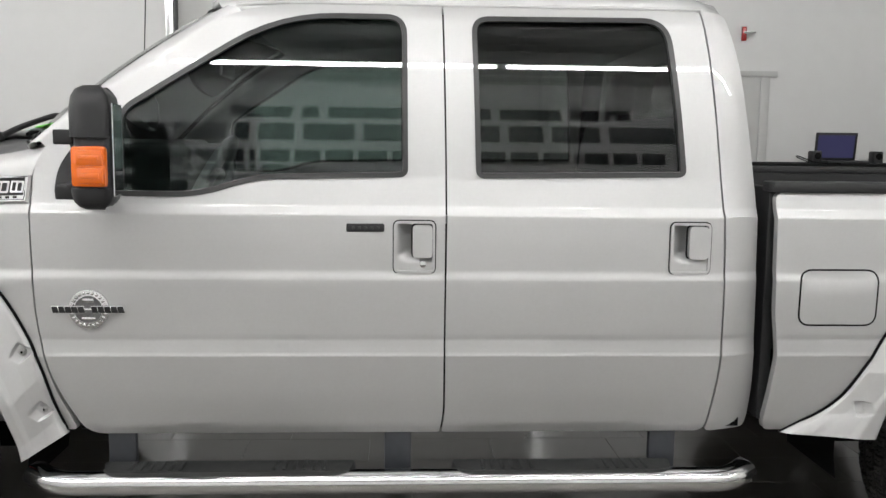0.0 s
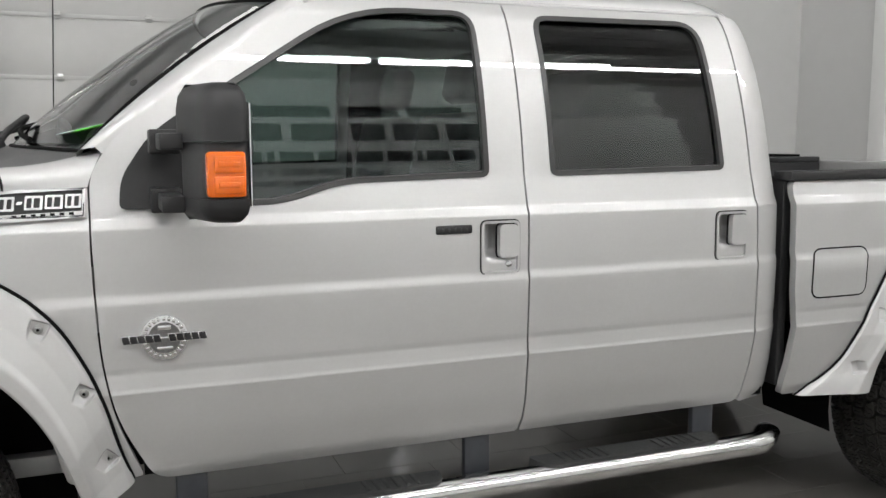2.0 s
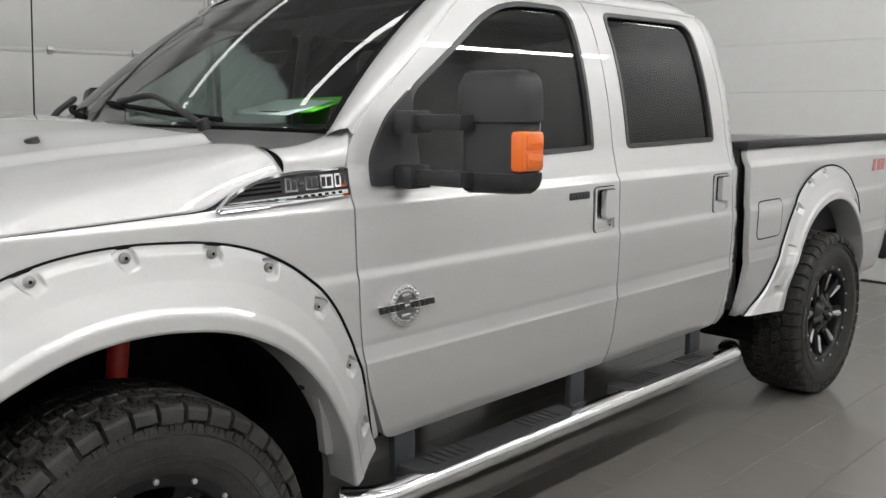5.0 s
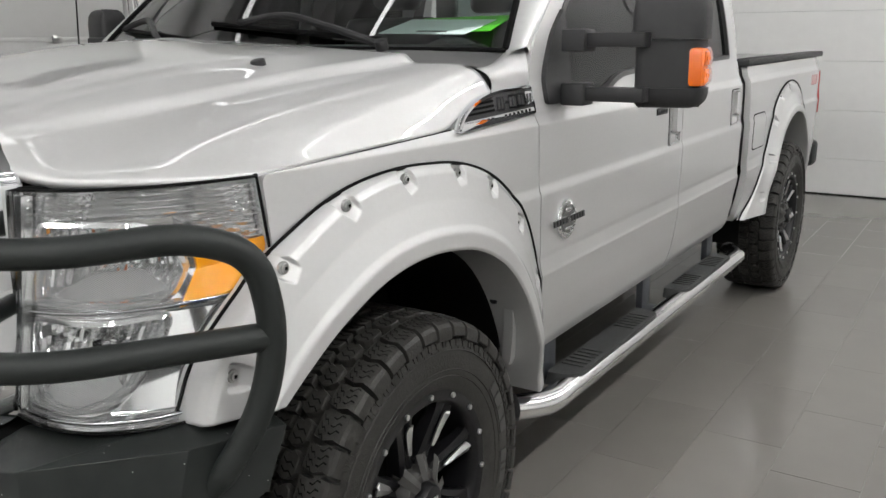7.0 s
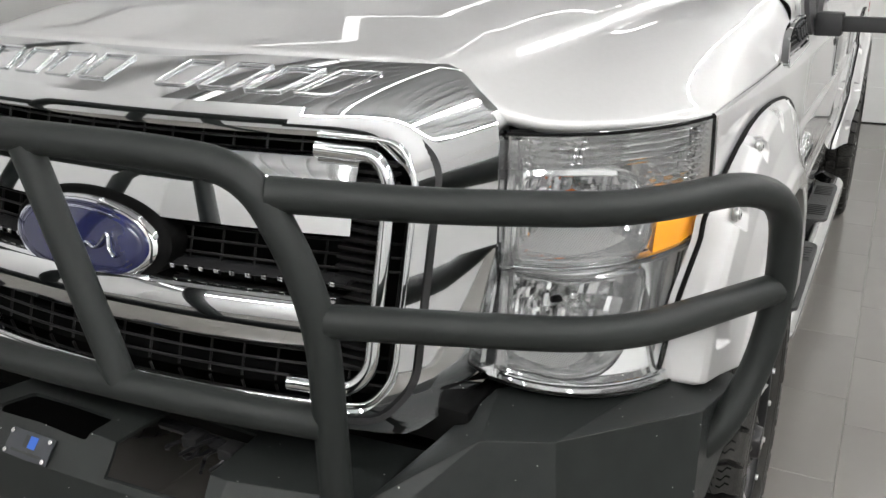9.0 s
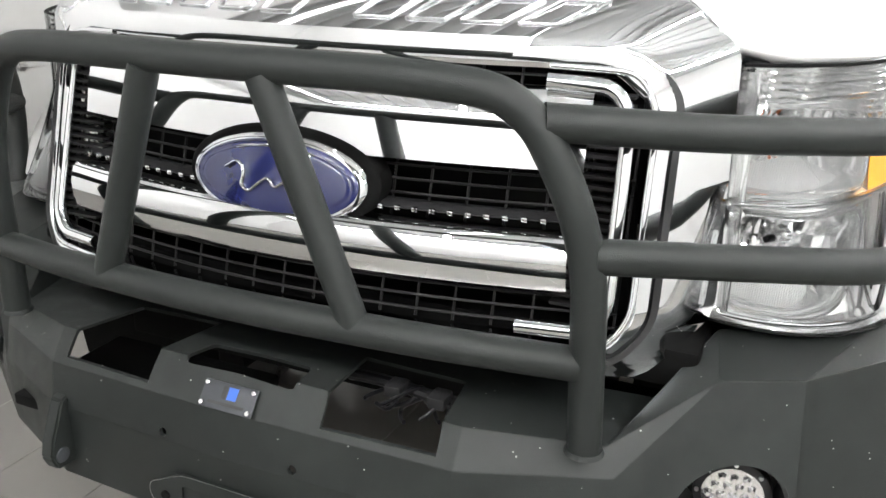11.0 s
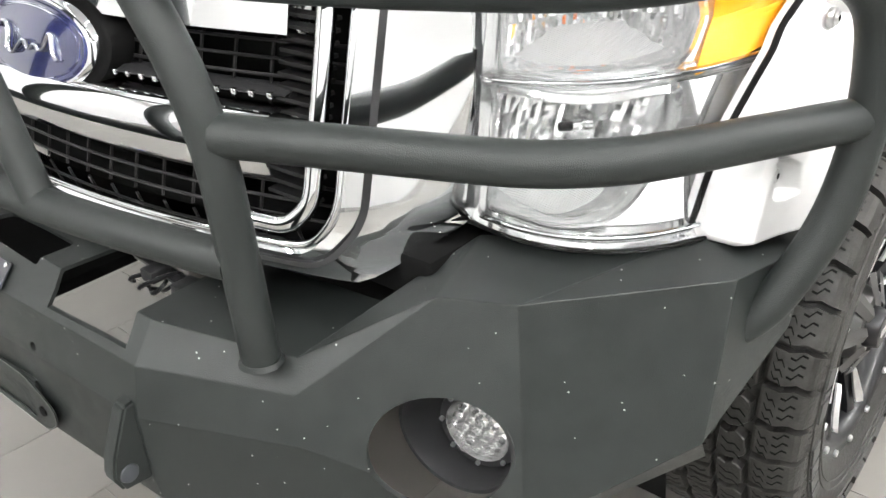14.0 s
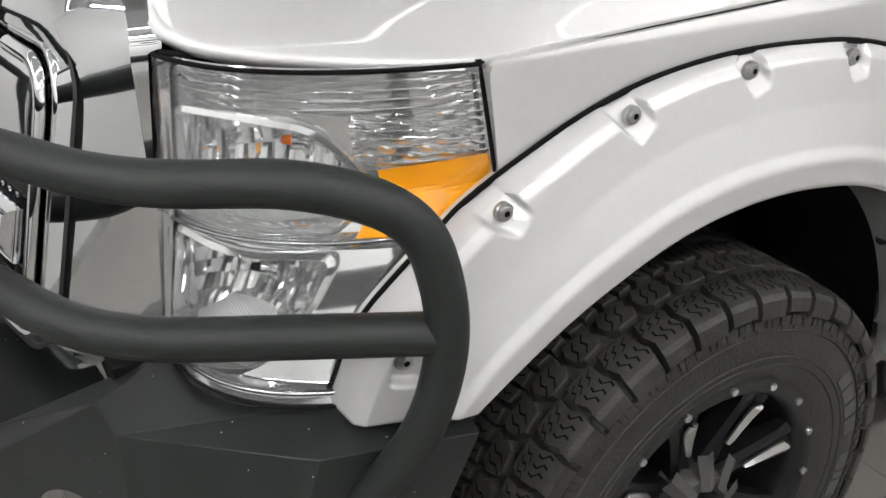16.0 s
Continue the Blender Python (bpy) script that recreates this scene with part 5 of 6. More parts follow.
# ---- towing mirrors
for s in (-1, 1):
    B = round_poly([(0.765, 1.345, 0.02), (0.955, 1.345, 0.01), (0.955, 1.622, 0.006), (0.852, 1.548, 0.05), (0.772, 1.43, 0.05)], n=4)
    sail = side_panel("mirror_sail", B, [], PLASTIC, truck, s, "black triangular mirror mount", inset=-0.014, thick=0.03, zs=COARSE)
    for z in (1.528, 1.372):
        bm = bmesh.new()
        box(bm, (0.845, min(s * 1.0, s * 1.075), z - 0.034), (0.925, max(s * 1.0, s * 1.075), z + 0.032), 0.006)
        part("hinge_block", bm, PLASTIC, sail)
        part("arm", boxed((0.862, min(s * 1.07, s * 1.25), z - 0.021), (0.918, max(s * 1.07, s * 1.25), z + 0.021), 0.005), PLASTIC, sail)
    for z0, z1, ins, name in ((1.528, 1.668, 0.0, "upper_shell"), (1.388, 1.526, 0.009, "middle_shell"), (1.332, 1.390, 0.0, "lower_shell")):
        o = round_poly([(0.900 + ins, 1.190 + ins, 0.03), (1.035, 1.190 + ins, 0.02), (1.065, 1.385 - ins, 0.03), (0.955 + ins, 1.385 - ins, 0.07)], n=5)
        rows = []
        h = z1 - z0
        prof = {"upper_shell": [(0.0, 0.0), (0.55, 0.0), (0.80, 0.006), (0.93, 0.018), (1.0, 0.038)], "middle_shell": [(0, 0), (0.5, 0), (1, 0)], "lower_shell": [(0, 0.034), (0.12, 0.018), (0.35, 0.006), (0.7, 0.0), (1, 0)]}[name]
        for f, ind in prof:
            rows.append([(p[0], s * p[1], z0 + h * f) for p in offset_poly(o, ind)])
        bm = grid(rows, closed_v=True)
        bm.verts.ensure_lookup_table()
        n = len(o)
        bm.faces.new([bm.verts[i] for i in range(n)])
        bm.faces.new([bm.verts[len(bm.verts) - n + i] for i in range(n)])
        bmesh.ops.recalc_face_normals(bm, faces=bm.faces)
        part(name, bm, PLASTIC, sail, "", 40)
    sig = part("turn_signal", boxed((0.958, min(s * 1.325, s * 1.388), 1.394), (1.052, max(s * 1.325, s * 1.388), 1.505), 0.010), AMBER, sail, "amber turn signal lens")
    for z0, z1 in ((1.404, 1.446), (1.453, 1.494)):
        a, b = sorted((s * 1.382, s * 1.392))
        part("lens_rib", boxed((0.975, a, z0), (1.045, b, z1), 0.004), AMBER, sig)
        part("lens_rib", boxed((0.985, min(s * 1.390, s * 1.3945), z0 + 0.014), (1.035, max(s * 1.390, s * 1.3945), z1 - 0.014), 0.002), AMBER, sig)
    q = [(1.042, s * 1.212), (1.064, s * 1.362)]
    verts = [(x + dx, y, z) for dx in (0, 0.003) for x, y in q for z in (1.37, 1.62)]
    part("mirror_glass", pydata(verts, [(0, 1, 3, 2), (4, 5, 7, 6), (0, 1, 5, 4), (2, 3, 7, 6), (0, 2, 6, 4), (1, 3, 7, 5)]), CHROME, sail, "mirror glass")

# ---- interior
INT = part("dashboard", boxed((0.66, -0.78, 1.15), (1.0, 0.78, 1.50), 0.05, seg=3), DASH, truck, "grey dashboard")
part("dash_shelf", boxed((0.64, -0.76, 1.40), (0.88, 0.76, 1.518), 0.03), DASH, INT)
bm = bmesh.new()
m = Matrix.Translation((1.12, -0.40, 1.36)) @ Matrix.Rotation(radians(-62), 4, "Y")
N = 40
rows = [[m @ Vector(((0.185 + 0.016 * math.cos(b)) * math.cos(a), (0.185 + 0.016 * math.cos(b)) * math.sin(a), 0.016 * math.sin(b))) for b in np.linspace(0, 2 * math.pi, 10, endpoint=False)] for a in np.linspace(0, 2 * math.pi, N, endpoint=False)]
bm = grid(rows, True, True)
bmesh.ops.recalc_face_normals(bm, faces=bm.faces)
sw = part("steering_wheel", bm, DASH, truck, "dark steering wheel")
bm = bmesh.new()
box(bm, (-0.06, -0.08, -0.03), (0.06, 0.08, 0.02), 0.02, m)
box(bm, (-0.012, -0.18, -0.012), (0.012, 0.18, 0.008), 0.004, m)
part("boss", bm, INTERIOR, sw)


def seat(x, y, w, label):
    r = part("seat_cushion", boxed((x - 0.26, y - w / 2, 0.86), (x + 0.26, y + w / 2, 1.04), 0.06, seg=3), INTERIOR, truck, label)
    back = pose(x + 0.22, y, 0.98, 0, 12, 0)
    part("seat_back", boxed((-0.06, -w / 2, 0.0), (0.07, w / 2, 0.66), 0.05, back, seg=3), INTERIOR, r)
    n = 1 if w < 0.8 else 2
    for k in range(n):
        yy = 0 if n == 1 else (-0.40 + 0.80 * k)
        part("headrest", boxed((-0.04, yy - 0.13, 0.70), (0.06, yy + 0.13, 0.89), 0.045, back, seg=3), INTERIOR, r)


seat(1.62, -0.42, 0.54, "dark leather front seat with a headrest")
seat(1.62, 0.42, 0.54, "dark leather front seat with a headrest")
seat(2.50, 0.0, 1.5, "dark leather rear bench with headrests")
part("headliner", boxed((1.30, -0.76, 1.925), (2.88, 0.76, 1.94)), HEADLINER, truck, "light fabric headliner")
part("mirror_inside", boxed((1.10, -0.13, 1.78), (1.125, 0.13, 1.86), 0.012), PLASTIC, truck, "black inside mirror")
card = thing("dash_card", "white sheet with a fluorescent green folder on the dashboard", "paper sheet")
m = pose(0.62, -0.68, 1.545, 0, -14, 0)
part("folder", boxed((0.03, -0.185, 0.0), (0.215, 0.13, 0.003), 0, m @ pose(0, 0, 0, 0, 0, 4)), GREEN, card)
part("sheet", boxed((0.0, -0.13, 0.004), (0.17, 0.19, 0.006), 0, m @ pose(0, 0, 0, 0, 0, -4)), PAPER, card)
part("print_bar", boxed((0.02, -0.05, 0.0065), (0.03, 0.06, 0.0072), 0, m @ pose(0, 0, 0, 0, 0, -4)), BLACK, card)

# antenna on the passenger side
part("antenna", tubed([(0.52, 0.83, 1.45), (0.56, 0.83, 2.30)], 0.003, 6), BLACK, truck, "thin black antenna")

# ================================================================ the front end
GX = lambda y, z: -0.978 + 0.25 * y * y + (z - 0.97) * 0.28   # the grille's curved face
grille = thing("grille", "", "")
grille.parent = truck
grille["label"] = "chrome grille with black mesh and bars"


def loop_param(corners, xf, n=240, rad=0.024):
    """A closed loop of n points at even angles round the grille's middle."""
    pts = round_poly(corners, rad, 6)
    out = []
    c = Vector((0, 1.07))
    m = len(pts)
    for k in range(n):
        a = 2 * math.pi * k / n
        d = Vector((math.cos(a), math.sin(a) * 0.45)).normalized()
        best = None
        for i in range(m):
            p, q = pts[i] - c, pts[(i + 1) % m] - c
            e = q - p
            den = d.x * e.y - d.y * e.x
            if abs(den) < 1e-9:
                continue
            t = (p.x * e.y - p.y * e.x) / den
            u = (p.x * d.y - p.y * d.x) / den
            if t > 0 and -1e-6 <= u <= 1 + 1e-6:
                best = t if best is None else min(best, t)
        p = c + d * best
        out.append(Vector((xf(p.x, p.y), p.x, p.y)))
    return out


def sym(c):
    return [(y, z) for y, z in c] + [(-y, z) for y, z in c[::-1]]


OUT = sym([(0.585, 1.392), (0.695, 1.318), (0.703, 0.89), (0.62, 0.822)])
MID = sym([(0.560, 1.330), (0.640, 1.262), (0.650, 0.91), (0.590, 0.838)])
INN = sym([(0.530, 1.296), (0.600, 1.238), (0.604, 0.915), (0.560, 0.866)])
IN2 = sym([(0.522, 1.286), (0.588, 1.232), (0.592, 0.922), (0.552, 0.876)])
XO = lambda y, z: np.interp(z, [0.82, 0.89, 1.30, 1.395], [GX(y, 0.84) + 0.03, -0.745 - 0.12 * (1 - min(1, (abs(y) / 0.7) ** 2)), -0.735, -0.712 - 0.02 * (1 - (abs(y) / 0.6) ** 2 if abs(y) < 0.6 else 0)])
loops = [loop_param(OUT, lambda y, z: XO(y, z) + 0.04), loop_param(OUT, XO), loop_param(MID, lambda y, z: GX(y, z) + 0.030 - 0.03 * max(0, (z - 1.12) / 0.21) ** 2), loop_param(INN, lambda y, z: GX(y, z) - 0.002), loop_param(IN2, lambda y, z: GX(y, z) + 0.004), loop_param(IN2, lambda y, z: GX(y, z) + 0.05)]
bm = grid(loops, closed_v=True)
bmesh.ops.recalc_face_normals(bm, faces=bm.faces)
part("surround", bm, CHROME, grille, "chrome grille surround", 40)
# embossed blocks along the top of the surround
for i in range(10):
    if i == 5:
        continue
    y = 0.50 - i * 0.108
    def on_top(yo, w):
        a, b = Vector((XO(yo, 1.392), yo, 1.392)), Vector((GX(yo * 0.807, 1.33), yo * 0.807, 1.330))
        return a.lerp(b, w) + Vector((-0.001, 0, 0.0013))
    ring = [on_top(y + p[0] + (p[1] - 0.48) * 0.02, p[1]) for p in round_poly([(-0.038, 0.22, 0.012), (0.038, 0.22, 0.012), (0.038, 0.74, 0.012), (-0.038, 0.74, 0.012)], n=4)]
    part("embossed_outline", tubed(ring + ring[:1], 0.0028, 6), CHROME, grille, "plain embossed chrome outline", 60)


def frame_ring(inner_c, outer_c, x0, x1, mat, name, label):
    a, b = loop_param(outer_c, lambda y, z: GX(y, z) + x0, rad=0.035), loop_param(inner_c, lambda y, z: GX(y, z) + x0, rad=0.03)
    c, d = loop_param(inner_c, lambda y, z: GX(y, z) + x1, rad=0.03), loop_param(outer_c, lambda y, z: GX(y, z) + x1, rad=0.035)
    bm = grid([a, b, c, d], closed_v=True)
    bmesh.ops.recalc_face_normals(bm, faces=bm.faces)
    return part(name, bm, mat, grille, label, 40)


frame_ring(sym([(0.550, 1.312), (0.620, 1.251), (0.625, 0.913), (0.576, 0.852)]), sym([(0.555, 1.320), (0.630, 1.257), (0.636, 0.912), (0.583, 0.846)]), 0.007, 0.03, PLASTIC, "groove", "black groove round the grille")
for s in (-1, 1):
    path = smooth_path([(GX(0.43, 1.268), s * 0.43, 1.268), (GX(0.53, 1.262), s * 0.530, 1.262), (GX(0.556, 1.22), s * 0.556, 1.222), (GX(0.562, 0.93), s * 0.562, 0.935), (GX(0.53, 0.898), s * 0.532, 0.902), (GX(0.43, 0.9), s * 0.43, 0.904)], 0.03, 5)
    outer = smooth_path([(GX(0.43, 1.297), s * 0.43, 1.290), (GX(0.57, 1.28), s * 0.562, 1.284), (GX(0.597, 1.23), s * 0.594, 1.232), (GX(0.60, 0.925), s * 0.598, 0.925), (GX(0.57, 0.88), s * 0.566, 0.880), (GX(0.52, 0.877), s * 0.52, 0.877)], 0.03, 5)
    part("frame_line", tubed(outer, 0.006, 8), CHROME, grille, "thin outer chrome line of the grille", 60)
    part("corner_frame", tubed(path, 0.013, 12), CHROME, grille, "chrome corner frame of the grille", 60)
part("lower_line", tubed([(GX(y, 0.876), y, 0.877) for y in np.linspace(-0.54, 0.54, 25)], 0.0055, 8), CHROME, grille, "thin chrome line", 60)


def bar(z0, z1, half, front, mat, name, label, depth=0.05, n=24, upright=False):
    rows = []
    zm = (z0 + z1) / 2
    for i in range(n + 1):
        y = -half + 2 * half * i / n
        prof = ((depth, z1 - 0.004), (0.016, z1), (0.005, z1 - 0.007), (0.0, z0 * 0.5 + z1 * 0.5), (0.003, z0 + 0.007), (0.014, z0), (depth, z0 + 0.004))
        if upright:
            prof = ((depth + 0.02, z1 - 0.003), (0.022, z1), (0.010, z1 - 0.006), (0.0, zm + 0.012), (0.0015, zm - 0.016), (0.008, z0 + 0.006), (depth, z0))
        rows.append([(GX(y, zm if upright else z) + front + d, y, z) for d, z in prof])
    bm = grid(rows)
    bm.verts.ensure_lookup_table()
    bm.faces.new([bm.verts[i] for i in range(7)])
    bm.faces.new([bm.verts[len(bm.verts) - 7 + i] for i in range(7)])
    bmesh.ops.recalc_face_normals(bm, faces=bm.faces)
    return part(name, bm, mat, grille, label, 60)


bar(1.130, 1.258, 0.50, 0.0, CHROME, "upper_bar", "broad chrome grille bar")
bar(0.955, 1.045, 0.50, -0.022, CHROME, "lower_bar", "broad chrome grille bar", upright=True)
bar(1.055, 1.066, 0.50, 0.008, PLASTIC, "ledge", "black ledge with small bright dots")
for i in range(34):
    y = -0.48 + i * 0.96 / 33
    if abs(y) > 0.17:
        part("ledge_dot", boxed((GX(y, 1.06) + 0.003, y - 0.005, 1.057), (GX(y, 1.06) + 0.009, y + 0.005, 1.065), 0.001), CHROME, grille)
# mesh behind the bars
for i in range(19):
    y = -0.567 + 0.063 * i
    part("mesh_rib", tubed([(GX(y, z) + 0.048, y, z) for z in (0.88, 1.30)], 0.0026, 6), MESH, grille)
for z in list(np.arange(0.895, 0.96, 0.022)) + list(np.arange(1.075, 1.13, 0.022)) + [1.27, 1.285]:
    part("mesh_bar", tubed([(GX(y, z) + 0.040, y, z) for y in np.linspace(-0.57, 0.57, 25)], 0.0026, 6), MESH, grille)
for s in (-1, 1):
    for z in np.arange(0.93, 1.25, 0.015):
        a, b = sorted((s * 0.47, s * 0.56))
        part("louvre", boxed((GX(s * 0.5, z) + 0.02, a, z), (GX(s * 0.5, z) + 0.04, b, z + 0.005)), MESH, grille)
part("radiator_screen", boxed((-0.745, -0.56, 0.84), (-0.72, 0.56, 1.27)), BLACK, grille, "dark radiator behind the grille")
# oval emblem
cx, cz = GX(0, 1.085) - 0.012, 1.088


def oval(name, a, b, x0, x1, mat, label, bev=0.006):
    bm = bmesh.new()
    rows = []
    for x, k in ((x1, 1.0), (x0 + bev, 1.0), (x0 + bev * 0.3, 1 - bev * 0.35 / b), (x0, 1 - bev / b)):
        rows.append([Vector((x + 0.25 * (a * k * math.cos(t)) ** 2 + (b * k * math.sin(t)) * 0.28, a * k * math.cos(t), cz + b * k * math.sin(t))) for t in np.linspace(0, 2 * math.pi, 64, endpoint=False)])
    bm = grid(rows, closed_v=True)
    bm.verts.ensure_lookup_table()
    bm.faces.new([bm.verts[len(bm.verts) - 64 + i] for i in range(64)])
    bmesh.ops.recalc_face_normals(bm, faces=bm.faces)
    return part(name, bm, mat, grille, label, 40)


oval("emblem_back", 0.190, 0.085, cx + 0.006, cx + 0.05, BLACK, "black oval emblem backing")
oval("emblem_rim", 0.172, 0.072, cx - 0.006, cx + 0.02, CHROME, "chrome oval emblem rim")
oval("emblem_field", 0.163, 0.0645, cx - 0.009, cx + 0.01, BLUE, "plain blue oval emblem")
oval("emblem_line", 0.156, 0.0580, cx - 0.0098, cx, CHROME, "thin bright oval line")
oval("emblem_inner", 0.1535, 0.0560, cx - 0.0106, cx, BLUE, "plain blue oval emblem")
stroke = [(0.092, 0.012), (0.070, 0.026), (0.052, 0.010), (0.058, -0.016), (0.040, -0.024), (0.022, -0.006), (0.004, 0.004), (-0.010, -0.014), (-0.028, 0.002), (-0.046, -0.012), (-0.062, 0.004), (-0.074, 0.024), (-0.082, -0.010), (-0.096, -0.018)]
line = smooth_path([(cx - 0.0128 + 0.25 * y * y + z * 0.28, y, cz + z) for y, z in stroke], 0.02, 6)
part("emblem_mark", tubed(line, 0.0055, 8, squash=0.5), CHROME, grille, "plain silver flourish", 60)

# ---- headlights
for s in (-1, 1):
    hl = new("headlight")
    hl.parent = truck
    hl["label"] = "clear headlight with chrome reflectors and an amber corner"
    # the lens: corners in place, from inner to outer edge
    def lens_pt(u, v, off=0.0):
        """u from the inner edge to the outer, v from the bottom to the top."""
        zi, zo = 0.888 + 0.404 * v, 0.880 + 0.412 * v
        xo = np.interp(zo, [0.88, 1.13, 1.292], [-0.612, -0.365, -0.392])
        yo = np.interp(zo, [0.88, 1.13, 1.292], [0.972, 0.962, 0.962])
        xi, yi = -0.762 + 0.05 * v, 0.702
        x, y, z = xi + (xo - xi) * u, yi + (yo - yi) * u, zi + (zo - zi) * u
        k = 4 * u * (1 - u)
        x += -0.055 * k + off * 0.75
        y += 0.030 * k - off * 0.65
        return Vector((x, s * y, z))
    bm = grid([[lens_pt(i / 24, j / 20) for j in range(21)] for i in range(25)])
    bmesh.ops.recalc_face_normals(bm, faces=bm.faces)
    lens = part("lens", bm, LENS, hl, "clear plastic lens", 180)
    lens.visible_shadow = False
    rim = [lens_pt(i / 16, 1, 0.006) for i in range(17)] + [lens_pt(1, 1 - j / 16, 0.006) for j in range(1, 17)] + [lens_pt(1 - i / 16, 0, 0.006) for i in range(1, 17)]
    part("gasket", tubed(rim, 0.0032, 8), BLACK, hl, "black gasket")
    # bezel with horizontal ribs and two openings
    UP = round_poly([(0.085, 0.500, 0.03), (0.36, 0.482, 0.20), (0.665, 0.500, 0.05), (0.672, 0.66, 0.10), (0.56, 0.815, 0.16), (0.085, 0.835, 0.04)], n=6)
    LO = round_poly([(0.085, 0.075, 0.03), (0.40, 0.052, 0.20), (0.62, 0.095, 0.10), (0.70, 0.24, 0.15), (0.69, 0.415, 0.05), (0.36, 0.398, 0.20), (0.085, 0.430, 0.03)], n=6)

    def saw(q):
        q -= math.floor(q)
        return q / 0.75 if q < 0.75 else (1 - q) / 0.25

    def bez(u, v):
        d = 0.026
        if v > 0.855:
            d = 0.018 + 0.012 * saw((v - 0.855 + 0.012 * math.sin(u * 2.6)) / 0.029)
        elif u > 0.66 and v > 0.675 - 0.06 * (u - 0.7):
            d = 0.020 + 0.011 * saw((v - 0.675 + 0.05 * (u - 0.7)) / 0.026)
        elif 0.435 < v < 0.485:
            d = 0.026 - 0.010 * math.sin((v - 0.435) / 0.05 * math.pi)
        elif v < 0.05:
            d = 0.014 + 0.24 * v
        return lens_pt(u, v, d)

    def within(poly, p):
        c = False
        for a, b in zip(poly, poly[1:] + poly[:1]):
            if (a[1] > p[1]) != (b[1] > p[1]) and p[0] < (b[0] - a[0]) * (p[1] - a[1]) / (b[1] - a[1]) + a[0]:
                c = not c
        return c
    NU, NV = 72, 208
    vv = [[bez(i / NU, j / NV) for j in range(NV + 1)] for i in range(NU + 1)]
    ff = [(i * (NV + 1) + j, (i + 1) * (NV + 1) + j, (i + 1) * (NV + 1) + j + 1, i * (NV + 1) + j + 1) for i in range(NU) for j in range(NV)
          if not any(within(q, ((i + 0.5) / NU, (j + 0.5) / NV)) for q in (UP, LO))]
    me = bpy.data.meshes.new("bezel")
    me.from_pydata([p for r in vv for p in r], [], ff)
    place("bezel", me, BEZEL, hl, "ribbed chrome headlight bezel", 20)
    for poly, nm in ((UP, "upper_reflector"), (LO, "lower_reflector")):
        rings = [[lens_pt(p[0], p[1], d) for p in offset_poly(poly, o)] for o, d in ((-0.026, 0.030), (-0.022, 0.016), (-0.004, 0.013), (0.004, 0.018), (0.008, 0.032), (0.010, 0.085))]
        part("reflector_frame", grid(rings, closed_v=True), BEZEL, hl, "chrome frame round a reflector", 35)
        u0, u1 = min(p[0] for p in poly) - 0.01, max(p[0] for p in poly) + 0.01
        v0, v1 = min(p[1] for p in poly) - 0.01, max(p[1] for p in poly) + 0.01
        nu, nv = (17, 6) if nm[0] == "u" else (11, 7)
        bm = bmesh.new()
        for i in range(nu):
            for j in range(nv):
                flip = 1 if (i + j) % 2 else -1
                for k in range(3):   # each facet is a short convex column
                    q = []
                    for a, b in ((k / 3, 0), ((k + 1) / 3, 0), ((k + 1) / 3, 1), (k / 3, 1)):
                        fu, fv = (i + a) / nu, (j + b) / nv
                        deep = 0.055 + 0.085 * (1 - (2 * fu - 1) ** 2) * (1 - 0.55 * (2 * fv - 1) ** 2)
                        deep += (0.0020 if nm[0] == "u" else 0.0050) * flip * (b - 0.5) - 0.0030 * math.sin(math.pi * a)
                        q.append(bm.verts.new(lens_pt(u0 + (u1 - u0) * fu, v0 + (v1 - v0) * (fv + 0.06 * (fu - 0.5) * (nm[0] == "l")), deep)))
                    bm.faces.new(q)
        bmesh.ops.recalc_face_normals(bm, faces=bm.faces)
        back = grid([[lens_pt(u0 + (u1 - u0) * i / 12, v0 + (v1 - v0) * j / 12, 0.062 + 0.085 * (1 - (i / 6 - 1) ** 2) * (1 - 0.55 * (j / 6 - 1) ** 2)) for j in range(13)] for i in range(13)])
        back.to_mesh(tmp := bpy.data.meshes.new("tmp"))
        back.free()
        bm.from_mesh(tmp)
        ref = part(nm, bm, REFLECT, hl, "faceted chrome reflector", 8)
        # ribbed floor of the chamber, rising towards the back
        rows = [[lens_pt(u0 + (u1 - u0) * fu, v0 + (v1 - v0) * (0.035 + (0.24 - 0.6 * (fu - 0.55) ** 2) * fd ** 1.3), 0.030 + 0.085 * fd) for fd in np.linspace(0, 1, 8)] for fu in np.linspace(0.04, 0.96, 20)]
        bm = grid(rows)
        bmesh.ops.recalc_face_normals(bm, faces=bm.faces)
        part("lamp_floor", bm, LAMPFLOOR, ref, "finely ribbed lamp floor", 60)
        c = lens_pt(u0 + (u1 - u0) * 0.60, v0 + (v1 - v0) * (0.60 if nm[0] == "u" else 0.58), 0.112)
        ax = Vector((-0.8, -s * 0.55, 0)).normalized()
        bm = bmesh.new()
        disc(bm, c, ax, 0.022, 0.012, 24, 0.017, bevel=0.003)
        disc(bm, c + ax * 0.012, ax, 0.013, 0.016, 20, bevel=0.002)
        bulb = part("bulb", bm, STEEL, ref)
        bm = bmesh.new()
        disc(bm, c + ax * 0.026, ax, 0.0085, 0.020, 20, 0.006, bevel=0.002)
        part("bulb_tip", bm, AMBER if nm[0] == "u" else GLOSSBLACK, bulb, "amber bulb" if nm[0] == "u" else "dark coated bulb tip")
